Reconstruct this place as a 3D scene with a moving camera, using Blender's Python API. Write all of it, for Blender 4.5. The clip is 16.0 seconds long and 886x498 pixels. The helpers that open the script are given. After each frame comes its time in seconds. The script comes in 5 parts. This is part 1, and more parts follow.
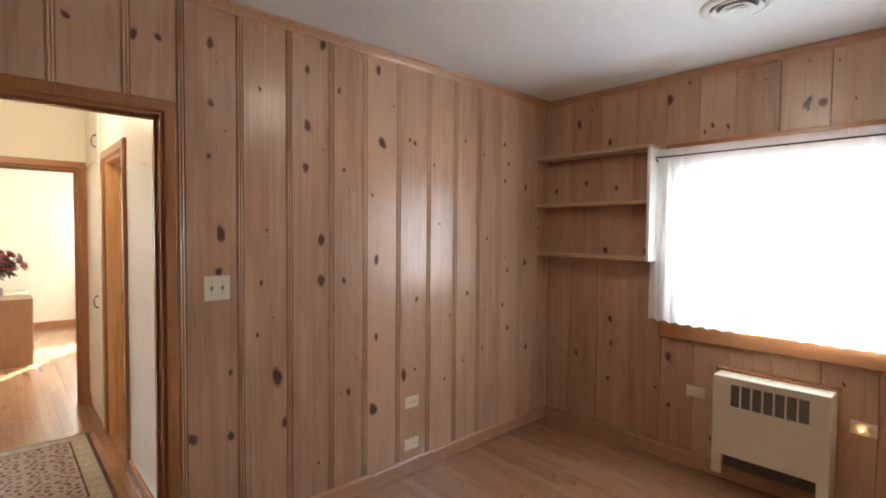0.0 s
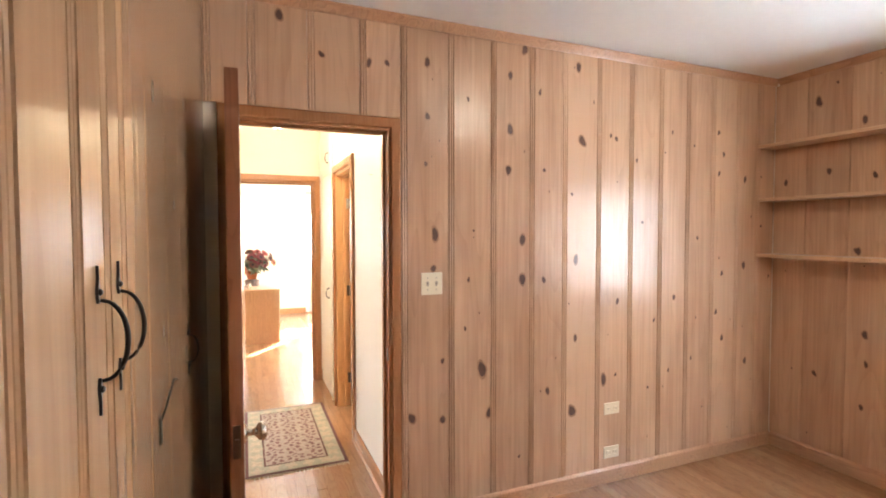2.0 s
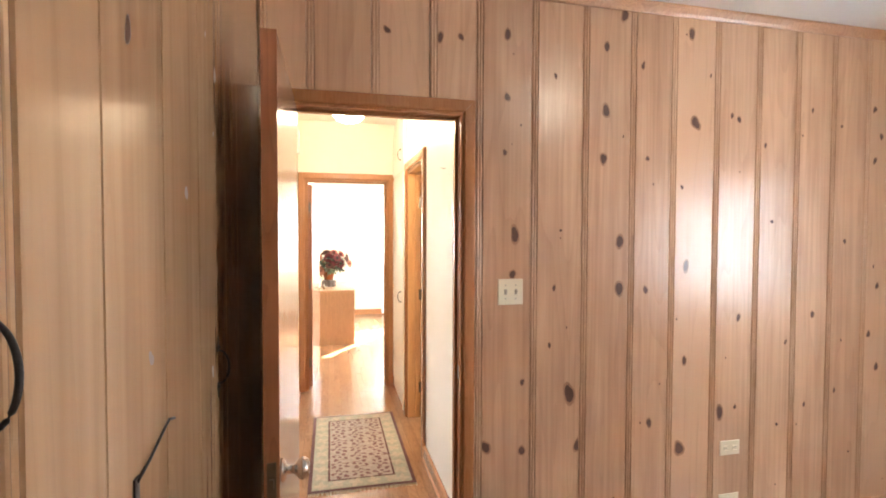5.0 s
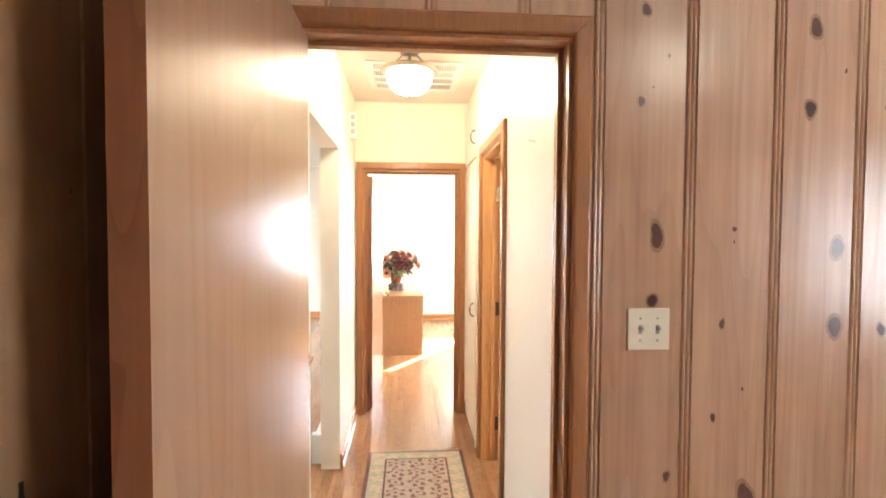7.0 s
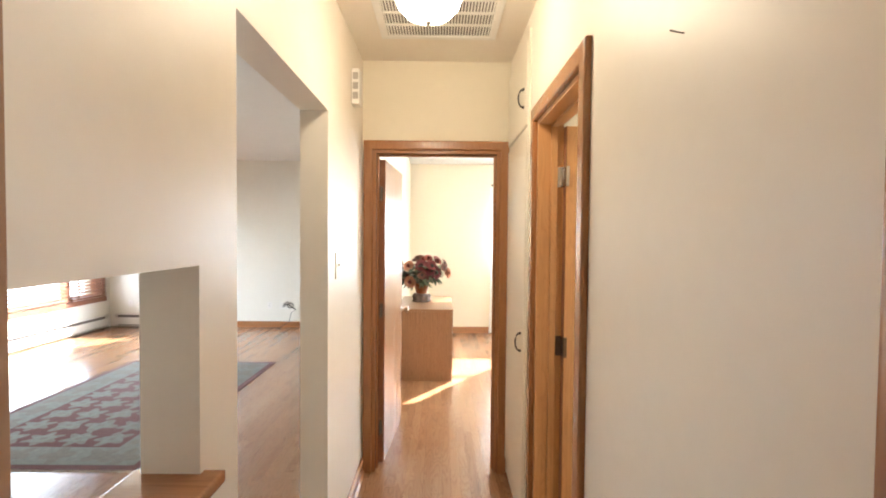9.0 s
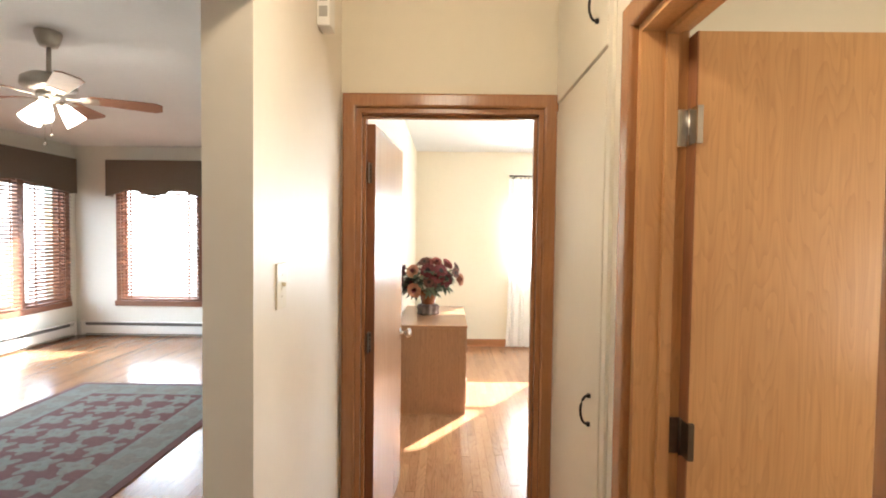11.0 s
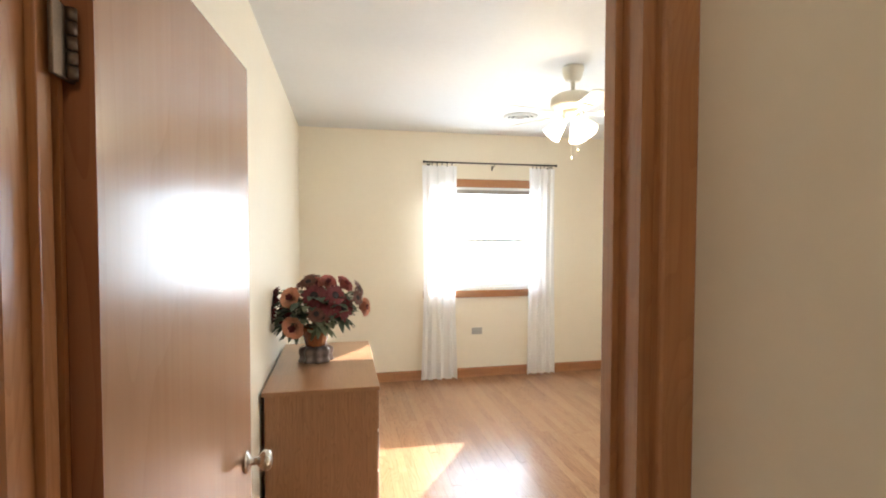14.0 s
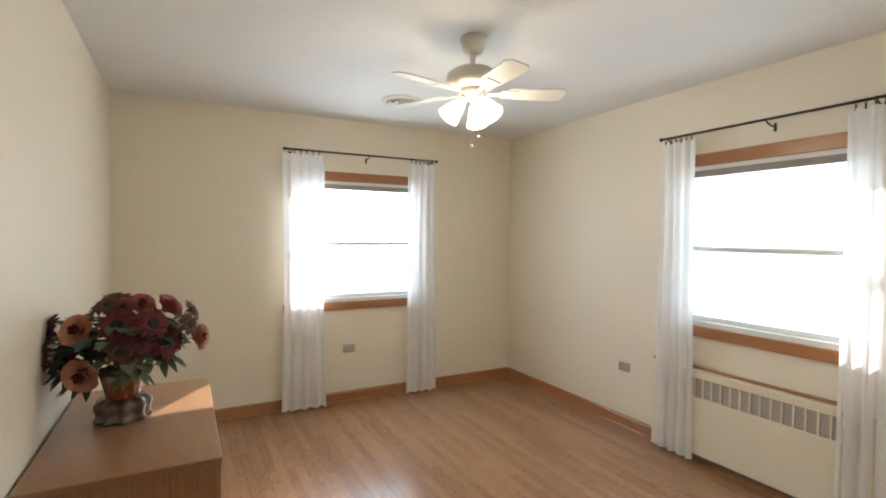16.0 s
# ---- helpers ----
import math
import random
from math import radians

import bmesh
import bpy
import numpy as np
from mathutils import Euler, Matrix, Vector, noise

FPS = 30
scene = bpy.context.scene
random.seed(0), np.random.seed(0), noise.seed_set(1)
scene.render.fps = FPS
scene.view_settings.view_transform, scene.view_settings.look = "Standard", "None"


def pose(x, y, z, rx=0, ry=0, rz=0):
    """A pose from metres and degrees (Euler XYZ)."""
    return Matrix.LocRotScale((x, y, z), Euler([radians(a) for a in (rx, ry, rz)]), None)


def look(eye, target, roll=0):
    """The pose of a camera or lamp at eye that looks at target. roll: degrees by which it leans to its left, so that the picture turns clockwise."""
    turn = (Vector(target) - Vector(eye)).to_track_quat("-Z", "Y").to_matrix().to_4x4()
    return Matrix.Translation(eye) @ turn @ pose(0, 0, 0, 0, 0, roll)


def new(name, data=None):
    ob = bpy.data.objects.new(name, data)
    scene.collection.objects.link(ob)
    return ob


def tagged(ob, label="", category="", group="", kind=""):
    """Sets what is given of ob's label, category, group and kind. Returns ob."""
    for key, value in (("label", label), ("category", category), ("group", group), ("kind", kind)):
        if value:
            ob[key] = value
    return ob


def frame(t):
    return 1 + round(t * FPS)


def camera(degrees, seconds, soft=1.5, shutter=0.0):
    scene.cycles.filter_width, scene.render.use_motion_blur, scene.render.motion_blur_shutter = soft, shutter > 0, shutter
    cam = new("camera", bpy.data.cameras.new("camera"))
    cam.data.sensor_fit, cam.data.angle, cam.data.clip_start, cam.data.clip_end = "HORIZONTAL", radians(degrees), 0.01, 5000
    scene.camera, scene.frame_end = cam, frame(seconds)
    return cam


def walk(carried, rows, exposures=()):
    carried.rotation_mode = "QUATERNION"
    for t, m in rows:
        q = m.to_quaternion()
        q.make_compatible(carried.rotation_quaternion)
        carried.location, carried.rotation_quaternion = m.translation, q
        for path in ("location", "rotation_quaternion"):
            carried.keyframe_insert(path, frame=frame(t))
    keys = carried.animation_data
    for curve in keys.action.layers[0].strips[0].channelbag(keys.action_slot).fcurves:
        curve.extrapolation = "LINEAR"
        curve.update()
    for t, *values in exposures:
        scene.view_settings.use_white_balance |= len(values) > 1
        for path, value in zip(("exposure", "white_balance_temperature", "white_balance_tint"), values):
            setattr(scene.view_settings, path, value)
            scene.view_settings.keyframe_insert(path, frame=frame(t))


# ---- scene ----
cam = camera(84.5, 16.0, soft=1.9)
PATH = [
    (0, (-0.013, -0.13, 1.544), (1.342, 1.339, 1.47), 0.5),
    (0.5, (-0.043, -0.111, 1.545), (1.157, 1.487, 1.471), 0.4),
    (1, (-0.077, -0.097, 1.547), (0.959, 1.612, 1.468), 0.4),
    (1.5, (-0.109, -0.092, 1.546), (0.782, 1.697, 1.468), 0.3),
    (2, (-0.138, -0.088, 1.535), (0.615, 1.764, 1.464), -0.1),
    (2.5, (-0.128, -0.087, 1.563), (0.5, 1.809, 1.472), 0.2),
    (3, (-0.151, -0.078, 1.553), (0.42, 1.837, 1.475), -0.1),
    (5.5, (0.024, 0.363, 1.518), (0.379, 2.33, 1.458), 0.4),
    (6, (0.068, 0.532, 1.514), (0.291, 2.519, 1.454), 0.4),
    (6.5, (0.086, 0.747, 1.518), (0.253, 2.739, 1.451), 0.5),
    (7, (0.097, 0.982, 1.527), (0.245, 2.975, 1.459), 0.3),
    (7.5, (0.135, 1.252, 1.522), (0.243, 3.248, 1.457), 0.4),
    (8, (0.153, 1.501, 1.52), (0.21, 3.499, 1.454), 0.5),
    (8.5, (0.147, 1.768, 1.514), (0.179, 3.767, 1.457), 0.6),
    (9, (0.161, 1.984, 1.518), (0.174, 3.983, 1.459), 0.5),
    (11.5, (0.101, 3.239, 1.517), (0.074, 5.238, 1.45), 0.5),
    (12, (0.052, 3.495, 1.501), (0.033, 5.495, 1.454), -0.3),
    (12.5, (0.038, 3.72, 1.514), (0.073, 5.719, 1.45), 0.5),
    (13, (0.049, 3.964, 1.525), (0.199, 5.957, 1.465), 0.1),
    (13.5, (0.074, 4.209, 1.536), (0.359, 6.188, 1.477), 0.1),
    (14, (0.111, 4.459, 1.547), (0.520, 6.416, 1.480), 0.1),
    (14.5, (0.145, 4.668, 1.557), (0.647, 6.603, 1.488), 0.3),
    (15, (0.155, 4.827, 1.556), (0.791, 6.723, 1.491), 0.4),
    (15.5, (0.186, 4.956, 1.555), (0.986, 6.788, 1.490), 0.4),
    (16, (0.191, 5.106, 1.541), (1.128, 6.872, 1.487), 0.4),
]
EXPOSURES = [(0, 3.4), (1, 4.45), (2.5, 4.5), (5.5, 4.4), (7, 4.3), (7.5, 4.05), (8, 3.85), (8.5, 3.7), (9, 3.4), (11.5, 3.05), (12.5, 2.65), (14.2, 2.3), (15, 2.05), (16, 1.5)]
walk(cam, [(t, look(eye, target, roll)) for t, eye, target, roll in PATH], EXPOSURES)

# ---- world, sun, large lights ----
SUN_AZ, SUN_EL = radians(56.0), radians(26.5)
world = bpy.data.worlds.new("sky")
scene.world = world
world.use_nodes = True
sky = world.node_tree.nodes.new("ShaderNodeTexSky")
sky.sky_type, sky.sun_disc = "NISHITA", False
sky.dust_density, sky.ozone_density = 0.1, 2.5
sky.sun_elevation, sky.sun_rotation = SUN_EL, math.pi / 2 - SUN_AZ
world.node_tree.nodes["Background"].inputs["Strength"].default_value = 0.05
world.node_tree.links.new(sky.outputs[0], world.node_tree.nodes["Background"].inputs["Color"])


def lamp(name, kind, energy, m, color=(1, 1, 1), **more):
    data = bpy.data.lights.new(name, kind)
    data.energy, data.color = energy, color
    ob = new(name, data)
    ob.matrix_world = m
    if "size" in more:
        data.size = more["size"]
    if "size_y" in more:
        data.shape, data.size_y = "RECTANGLE", more["size_y"]
    if "angle" in more:
        data.angle = more["angle"]
    if "radius" in more:
        data.shadow_soft_size = more["radius"]
    return ob


to_sun = Vector((math.cos(SUN_AZ) * math.cos(SUN_EL), math.sin(SUN_AZ) * math.cos(SUN_EL), math.sin(SUN_EL)))
lamp("sun", "SUN", 5.0, look(to_sun * 30, (0, 0, 0)), (1.0, 0.96, 0.91), angle=radians(0.6))
COOL = (0.75, 0.88, 1.0)
# daylight standing in each window's opening
lamp("daylight_den", "AREA", 5.8, look((3.53, 0.62, 1.445), (0, 0.62, 1.445)), COOL, size=1.14, size_y=0.98)
lamp("daylight_bedroom_north", "AREA", 7.0, look((1.63, 9.64, 1.48), (1.63, 5, 1.48)), COOL, size=1.15, size_y=1.08)
lamp("daylight_bedroom_east", "AREA", 2.8, look((3.485, 6.85, 1.48), (0, 6.85, 1.48)), COOL, size=1.15, size_y=1.08)
lamp("daylight_living_west", "AREA", 17, look((-5.3, 7.8, 1.3), (0, 7.8, 1.3)), COOL, size=3.4, size_y=1.6)
lamp("daylight_living_north", "AREA", 11, look((-3.95, 9.98, 1.3), (-3.95, 5, 1.3)), COOL, size=1.1, size_y=1.6)
# added fill at an unseen side-room opening, brightens the oak door
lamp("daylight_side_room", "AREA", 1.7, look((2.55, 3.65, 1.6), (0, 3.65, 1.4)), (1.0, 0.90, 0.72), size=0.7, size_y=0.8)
WARM = (1.0, 0.87, 0.70)
lamp("hall_bulb", "POINT", 1.5, Matrix.Translation((0.11, 3.86, 2.40)), (1.0, 0.79, 0.54), radius=0.09)
lamp("den_bulb", "POINT", 0.38, Matrix.Translation((1.62, 0.78, 2.44)), WARM, radius=0.09)


# ---- materials ----
def material(name, color, rough=0.5, metal=0.0, vary=0.12, scale=6.0, bump=0.0, bump_scale=80.0, coat=0.0, island=False, obj=False):
    """Principled surface with variation at two scales and a fine bump."""
    m = bpy.data.materials.new(name)
    m.use_nodes = True
    n, l = m.node_tree.nodes, m.node_tree.links
    b = n["Principled BSDF"]
    b.inputs["Roughness"].default_value, b.inputs["Metallic"].default_value = rough, metal
    b.inputs["Coat Weight"].default_value, b.inputs["Coat Roughness"].default_value = coat, 0.15
    tc = n.new("ShaderNodeTexCoord")
    n1, n2 = n.new("ShaderNodeTexNoise"), n.new("ShaderNodeTexNoise")
    n1.inputs["Scale"].default_value, n2.inputs["Scale"].default_value = scale, scale * 9
    n1.inputs["Detail"].default_value = 4
    l.new(tc.outputs["Object"], n1.inputs["Vector"])
    l.new(tc.outputs["Object"], n2.inputs["Vector"])
    add = n.new("ShaderNodeMath")
    add.operation = "ADD"
    l.new(n1.outputs["Fac"], add.inputs[0])
    l.new(n2.outputs["Fac"], add.inputs[1])
    last = add
    if island or obj:
        src = n.new("ShaderNodeObjectInfo" if obj else "ShaderNodeNewGeometry")
        a2 = n.new("ShaderNodeMath")
        a2.operation = "MULTIPLY_ADD"
        a2.inputs[1].default_value, = (1.0,)
        l.new(src.outputs["Random" if obj else "Random Per Island"], a2.inputs[0])
        l.new(add.outputs[0], a2.inputs[2])
        a3 = n.new("ShaderNodeMath")
        a3.operation = "SUBTRACT"
        a3.inputs[1].default_value = 0.5
        l.new(a2.outputs[0], a3.inputs[0])
        last = a3
    ramp = n.new("ShaderNodeMapRange")
    ramp.inputs["From Min"].default_value, ramp.inputs["From Max"].default_value = 0.5, 1.5
    ramp.inputs["To Min"].default_value, ramp.inputs["To Max"].default_value = 1 - vary, 1 + vary
    l.new(last.outputs[0], ramp.inputs["Value"])
    mul = n.new("ShaderNodeVectorMath")
    mul.operation = "SCALE"
    mul.inputs[0].default_value = color
    l.new(ramp.outputs[0], mul.inputs["Scale"])
    l.new(mul.outputs[0], b.inputs["Base Color"])
    if bump:
        n3, bp = n.new("ShaderNodeTexNoise"), n.new("ShaderNodeBump")
        n3.inputs["Scale"].default_value = bump_scale
        bp.inputs["Strength"].default_value, bp.inputs["Distance"].default_value = bump, 0.003
        l.new(tc.outputs["Object"], n3.inputs["Vector"])
        l.new(n3.outputs["Fac"], bp.inputs["Height"])
        l.new(bp.outputs[0], b.inputs["Normal"])
    return m


def wood(name, light, dark, along="Z", rough=0.35, coat=0.0, rings=9.0, spread=0.35, source="obj", fine=160.0, stretch=14.0, ring_mix=0.55, pore_mix=0.55, streak=0.0):
    """Grain that runs along one axis: wandering rings, fine pores and a tone for every piece."""
    m = bpy.data.materials.new(name)
    m.use_nodes = True
    n, l = m.node_tree.nodes, m.node_tree.links
    b = n["Principled BSDF"]
    b.inputs["Roughness"].default_value = rough
    b.inputs["Coat Weight"].default_value, b.inputs["Coat Roughness"].default_value = coat, 0.2
    tc = n.new("ShaderNodeTexCoord")
    if source == "island":
        info = n.new("ShaderNodeNewGeometry").outputs["Random Per Island"]
    else:
        info = n.new("ShaderNodeObjectInfo").outputs["Random"]
    shift = n.new("ShaderNodeMath")
    shift.operation = "MULTIPLY"
    shift.inputs[1].default_value = 37.0
    l.new(info, shift.inputs[0])
    comb = n.new("ShaderNodeCombineXYZ")
    for i in range(3):
        l.new(shift.outputs[0], comb.inputs[i])
    add = n.new("ShaderNodeVectorMath")
    l.new(tc.outputs["Object"], add.inputs[0])
    l.new(comb.outputs[0], add.inputs[1])
    axis = "XYZ".index(along)
    def squeezed(k, s):
        mp = n.new("ShaderNodeMapping")
        sc = [s, s, s]
        sc[axis] = s / k
        mp.inputs["Scale"].default_value = sc
        l.new(add.outputs[0], mp.inputs["Vector"])
        return mp.outputs[0]
    big, pore, blot = n.new("ShaderNodeTexNoise"), n.new("ShaderNodeTexNoise"), n.new("ShaderNodeTexNoise")
    big.inputs["Scale"].default_value, big.inputs["Detail"].default_value = 1.0, 1.5
    pore.inputs["Scale"].default_value, pore.inputs["Detail"].default_value = 1.0, 2.0
    blot.inputs["Scale"].default_value = 2.2
    l.new(squeezed(stretch * 0.55, rings), big.inputs["Vector"])
    l.new(squeezed(stretch * 3, fine), pore.inputs["Vector"])
    l.new(add.outputs[0], blot.inputs["Vector"])
    ring = n.new("ShaderNodeMath")
    ring.operation = "MULTIPLY"
    ring.inputs[1].default_value = 16.0
    l.new(big.outputs["Fac"], ring.inputs[0])
    tri = n.new("ShaderNodeMath")
    tri.operation = "FRACT"
    l.new(ring.outputs[0], tri.inputs[0])
    power = n.new("ShaderNodeMath")
    power.operation = "POWER"
    power.inputs[1].default_value = 3.0
    l.new(tri.outputs[0], power.inputs[0])
    def madd(a, k, c):
        q = n.new("ShaderNodeMath")
        q.operation = "MULTIPLY_ADD"
        q.inputs[1].default_value = k
        l.new(a, q.inputs[0])
        if isinstance(c, float):
            q.inputs[2].default_value = c
        else:
            l.new(c, q.inputs[2])
        return q.outputs[0]
    v = madd(power.outputs[0], ring_mix, -0.30)
    v = madd(pore.outputs["Fac"], pore_mix, v)
    v = madd(blot.outputs["Fac"], 0.45, v)
    if streak:
        long = n.new("ShaderNodeTexNoise")
        long.inputs["Scale"].default_value, long.inputs["Detail"].default_value = 1.0, 3.0
        l.new(squeezed(9.0, 16.0), long.inputs["Vector"])
        v = madd(long.outputs["Fac"], streak, v)
        v = madd(v, 1.0, -0.5 * streak)
    v = madd(info, spread * 2, v)
    v = madd(v, 1.0, -spread)
    mix = n.new("ShaderNodeMix")
    mix.data_type = "RGBA"
    mix.inputs["A"].default_value, mix.inputs["B"].default_value = (*light, 1), (*dark, 1)
    l.new(v, mix.inputs["Factor"])
    l.new(mix.outputs["Result"], b.inputs["Base Color"])
    bp = n.new("ShaderNodeBump")
    bp.inputs["Strength"].default_value, bp.inputs["Distance"].default_value = 0.12, 0.002
    l.new(pore.outputs["Fac"], bp.inputs["Height"])
    l.new(bp.outputs[0], b.inputs["Normal"])
    return m


def glowing(name, color, strength):
    m = bpy.data.materials.new(name)
    m.use_nodes = True
    b = m.node_tree.nodes["Principled BSDF"]
    b.inputs["Base Color"].default_value = (0.9, 0.9, 0.88, 1)
    b.inputs["Emission Color"].default_value = (*color, 1)
    b.inputs["Emission Strength"].default_value = strength
    return m


def sheer(name, thin, glow):
    """Thin white cloth: part open weave, part light passing through."""
    m = bpy.data.materials.new(name)
    m.use_nodes = True
    n, l = m.node_tree.nodes, m.node_tree.links
    n.remove(n["Principled BSDF"])
    out = n["Material Output"]
    d, t, o = n.new("ShaderNodeBsdfDiffuse"), n.new("ShaderNodeBsdfTranslucent"), n.new("ShaderNodeBsdfTransparent")
    d.inputs["Color"].default_value = t.inputs["Color"].default_value = (0.95, 0.96, 0.97, 1)
    a, b = n.new("ShaderNodeMixShader"), n.new("ShaderNodeMixShader")
    a.inputs[0].default_value, b.inputs[0].default_value = glow, thin
    l.new(d.outputs[0], a.inputs[1])
    l.new(t.outputs[0], a.inputs[2])
    l.new(a.outputs[0], b.inputs[1])
    l.new(o.outputs[0], b.inputs[2])
    l.new(b.outputs[0], out.inputs["Surface"])
    return m


def clear_glass(name):
    m = bpy.data.materials.new(name)
    m.use_nodes = True
    b = m.node_tree.nodes["Principled BSDF"]
    b.inputs["Base Color"].default_value = (1, 1, 1, 1)
    b.inputs["Roughness"].default_value, b.inputs["Transmission Weight"].default_value, b.inputs["IOR"].default_value = 0.0, 1.0, 1.05
    return m


PINE = wood("knotty_pine", (0.61, 0.393, 0.258), (0.305, 0.16, 0.091), "Z", 0.28, 0.2, rings=5.0, spread=0.26, streak=0.75, fine=70, ring_mix=0.15, pore_mix=0.62, stretch=20)
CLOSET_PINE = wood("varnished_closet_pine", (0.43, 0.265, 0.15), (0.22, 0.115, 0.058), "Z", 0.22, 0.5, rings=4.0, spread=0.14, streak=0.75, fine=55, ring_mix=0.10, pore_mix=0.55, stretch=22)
# pine lightened to carry the window light falling on the shelves
SHELF = wood("shelf_pine_lit", (0.70, 0.48, 0.32), (0.50, 0.31, 0.19), "Y", 0.35, 0.15, spread=0.08)
PINE_EDGE = wood("pine_trim", (0.56, 0.33, 0.20), (0.36, 0.19, 0.11), "Y", 0.3, 0.2, spread=0.1)
KNOT = material("pine_knot", (0.10, 0.05, 0.038), 0.30, vary=0.5, scale=30, coat=0.2)
HALO = material("pine_knot_rim", (0.33, 0.185, 0.115), 0.30, vary=0.45, scale=30, coat=0.2)
CASING = wood("oak_casing", (0.44, 0.20, 0.085), (0.28, 0.115, 0.045), "Z", 0.24, 0.35, rings=16, spread=0.1, ring_mix=0.26, fine=120, pore_mix=0.75)
CASING_X = wood("oak_casing_across", (0.44, 0.20, 0.085), (0.28, 0.115, 0.045), "X", 0.24, 0.35, rings=16, spread=0.1, ring_mix=0.26, fine=120, pore_mix=0.75)
LEAF = wood("birch_door_veneer", (0.41, 0.235, 0.14), (0.29, 0.15, 0.082), "Z", 0.24, 0.3, rings=3, spread=0.06, ring_mix=0.2, fine=60, pore_mix=0.45, stretch=16)
# oak tone raised to stand in for light on this door and jamb
OAK_LEAF = wood("oak_door_veneer", (0.76, 0.43, 0.19), (0.52, 0.26, 0.10), "Z", 0.3, 0.25, rings=16, spread=0.08, ring_mix=0.28, fine=110, pore_mix=0.8)
LEAF_EDGE = wood("door_edge_wood", (0.36, 0.15, 0.07), (0.26, 0.10, 0.045), "Z", 0.4, 0.1)
DRESSER = wood("oak_dresser", (0.37, 0.195, 0.10), (0.20, 0.095, 0.045), "Z", 0.36, 0.1, rings=18, spread=0.05, ring_mix=0.35, fine=120, pore_mix=0.8)
DRESSER_TOP = wood("oak_dresser_top", (0.35, 0.185, 0.095), (0.22, 0.105, 0.05), "Y", 0.28, 0.25, rings=18, spread=0.05, ring_mix=0.3, fine=120, pore_mix=0.7)
FLOOR = wood("oak_floor", (0.41, 0.22, 0.115), (0.22, 0.105, 0.05), "Y", 0.22, 0.35, rings=12, spread=0.22, source="obj", ring_mix=0.45)
FLOOR_REST = wood("oak_floor_rest", (0.41, 0.22, 0.115), (0.22, 0.105, 0.05), "Y", 0.22, 0.35, rings=12, spread=0.22, source="island", ring_mix=0.45)
JOINT = material("floor_joint", (0.16, 0.085, 0.045), 0.8)
CREAM = material("cream_wall_paint", (0.83, 0.765, 0.63), 0.55, vary=0.02, scale=2, bump=0.06, bump_scale=220)
HALL = material("hall_wall_paint", (0.83, 0.77, 0.675), 0.42, vary=0.02, scale=2, bump=0.05, bump_scale=180)
PALE = material("living_wall_paint", (0.80, 0.79, 0.72), 0.5, vary=0.02, scale=2, bump=0.05, bump_scale=200)
CEIL = material("ceiling_paint", (0.78, 0.79, 0.79), 0.7, vary=0.025, scale=3, bump=0.15, bump_scale=150)
CABINET = material("cabinet_paint", (0.82, 0.77, 0.66), 0.35, vary=0.02, scale=3)
WHITE = material("white_enamel", (0.82, 0.81, 0.77), 0.35, vary=0.03, scale=8)
ENAMEL = material("cream_enamel", (0.80, 0.74, 0.60), 0.32, vary=0.04, scale=5)
# dark tone painting the shade in grilles; also outlet slots and house windows
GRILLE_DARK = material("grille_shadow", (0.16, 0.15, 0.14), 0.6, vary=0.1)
IVORY = material("ivory_plastic", (0.78, 0.72, 0.58), 0.3, vary=0.02)
GREY_PLATE = material("grey_plate", (0.42, 0.40, 0.37), 0.4, vary=0.05)
IRON = material("black_iron", (0.035, 0.032, 0.03), 0.45, 0.7, vary=0.3, scale=40, bump=0.3, bump_scale=200)
BRONZE = material("aged_bronze", (0.16, 0.12, 0.09), 0.4, 0.9, vary=0.25, scale=40)
STEEL = material("satin_nickel", (0.62, 0.59, 0.55), 0.25, 1.0, vary=0.06, scale=30)
PEWTER = material("brushed_pewter", (0.42, 0.38, 0.33), 0.32, 1.0, vary=0.08, scale=30)
FAN_BODY = material("fan_enamel", (0.76, 0.71, 0.60), 0.35, vary=0.03)
FAN_BLADE = material("fan_blade_white", (0.80, 0.78, 0.72), 0.4, vary=0.03)
DARK_BLADE = wood("walnut_blade", (0.32, 0.14, 0.075), (0.18, 0.07, 0.035), "X", 0.6, 0.0)
BLIND = wood("cherry_blind", (0.25, 0.10, 0.05), (0.16, 0.06, 0.03), "Y", 0.4, 0.1)
VALANCE = material("taupe_valance", (0.15, 0.115, 0.085), 0.9, vary=0.15, scale=60)
CURTAIN = sheer("white_curtain", 0.08, 0.45)
DEN_SHEER = sheer("den_sheer", 0.10, 0.40)
GLASS = clear_glass("window_glass")
SASH = material("sash_paint", (0.74, 0.77, 0.76), 0.4, vary=0.03)
SHADE_CLOTH = material("roller_shade", (0.30, 0.27, 0.24), 0.8, vary=0.1)
LIT_GLASS = glowing("lit_frosted_glass", (1.0, 0.90, 0.72), 1.5)
LIT_SHADE = glowing("lit_shade_glass", (1.0, 0.92, 0.78), 2.0)
NIGHT = glowing("night_light", (1.0, 0.45, 0.12), 1.2)
VASE = material("amber_vase_glass", (0.26, 0.075, 0.025), 0.15, vary=0.35, scale=30, coat=0.6)
VASE_FOOT = material("silvered_vase_foot", (0.17, 0.13, 0.115), 0.3, 0.5, vary=0.4, scale=50)
WINE = material("wine_petal", (0.13, 0.018, 0.022), 0.75, vary=0.5, scale=60)
PEACH = material("peach_petal", (0.58, 0.27, 0.17), 0.75, vary=0.4, scale=60)
ROSE = material("rose_petal", (0.42, 0.12, 0.10), 0.75, vary=0.4, scale=60)
BROWN_PETAL = material("brown_petal", (0.12, 0.045, 0.03), 0.75, vary=0.4, scale=60)
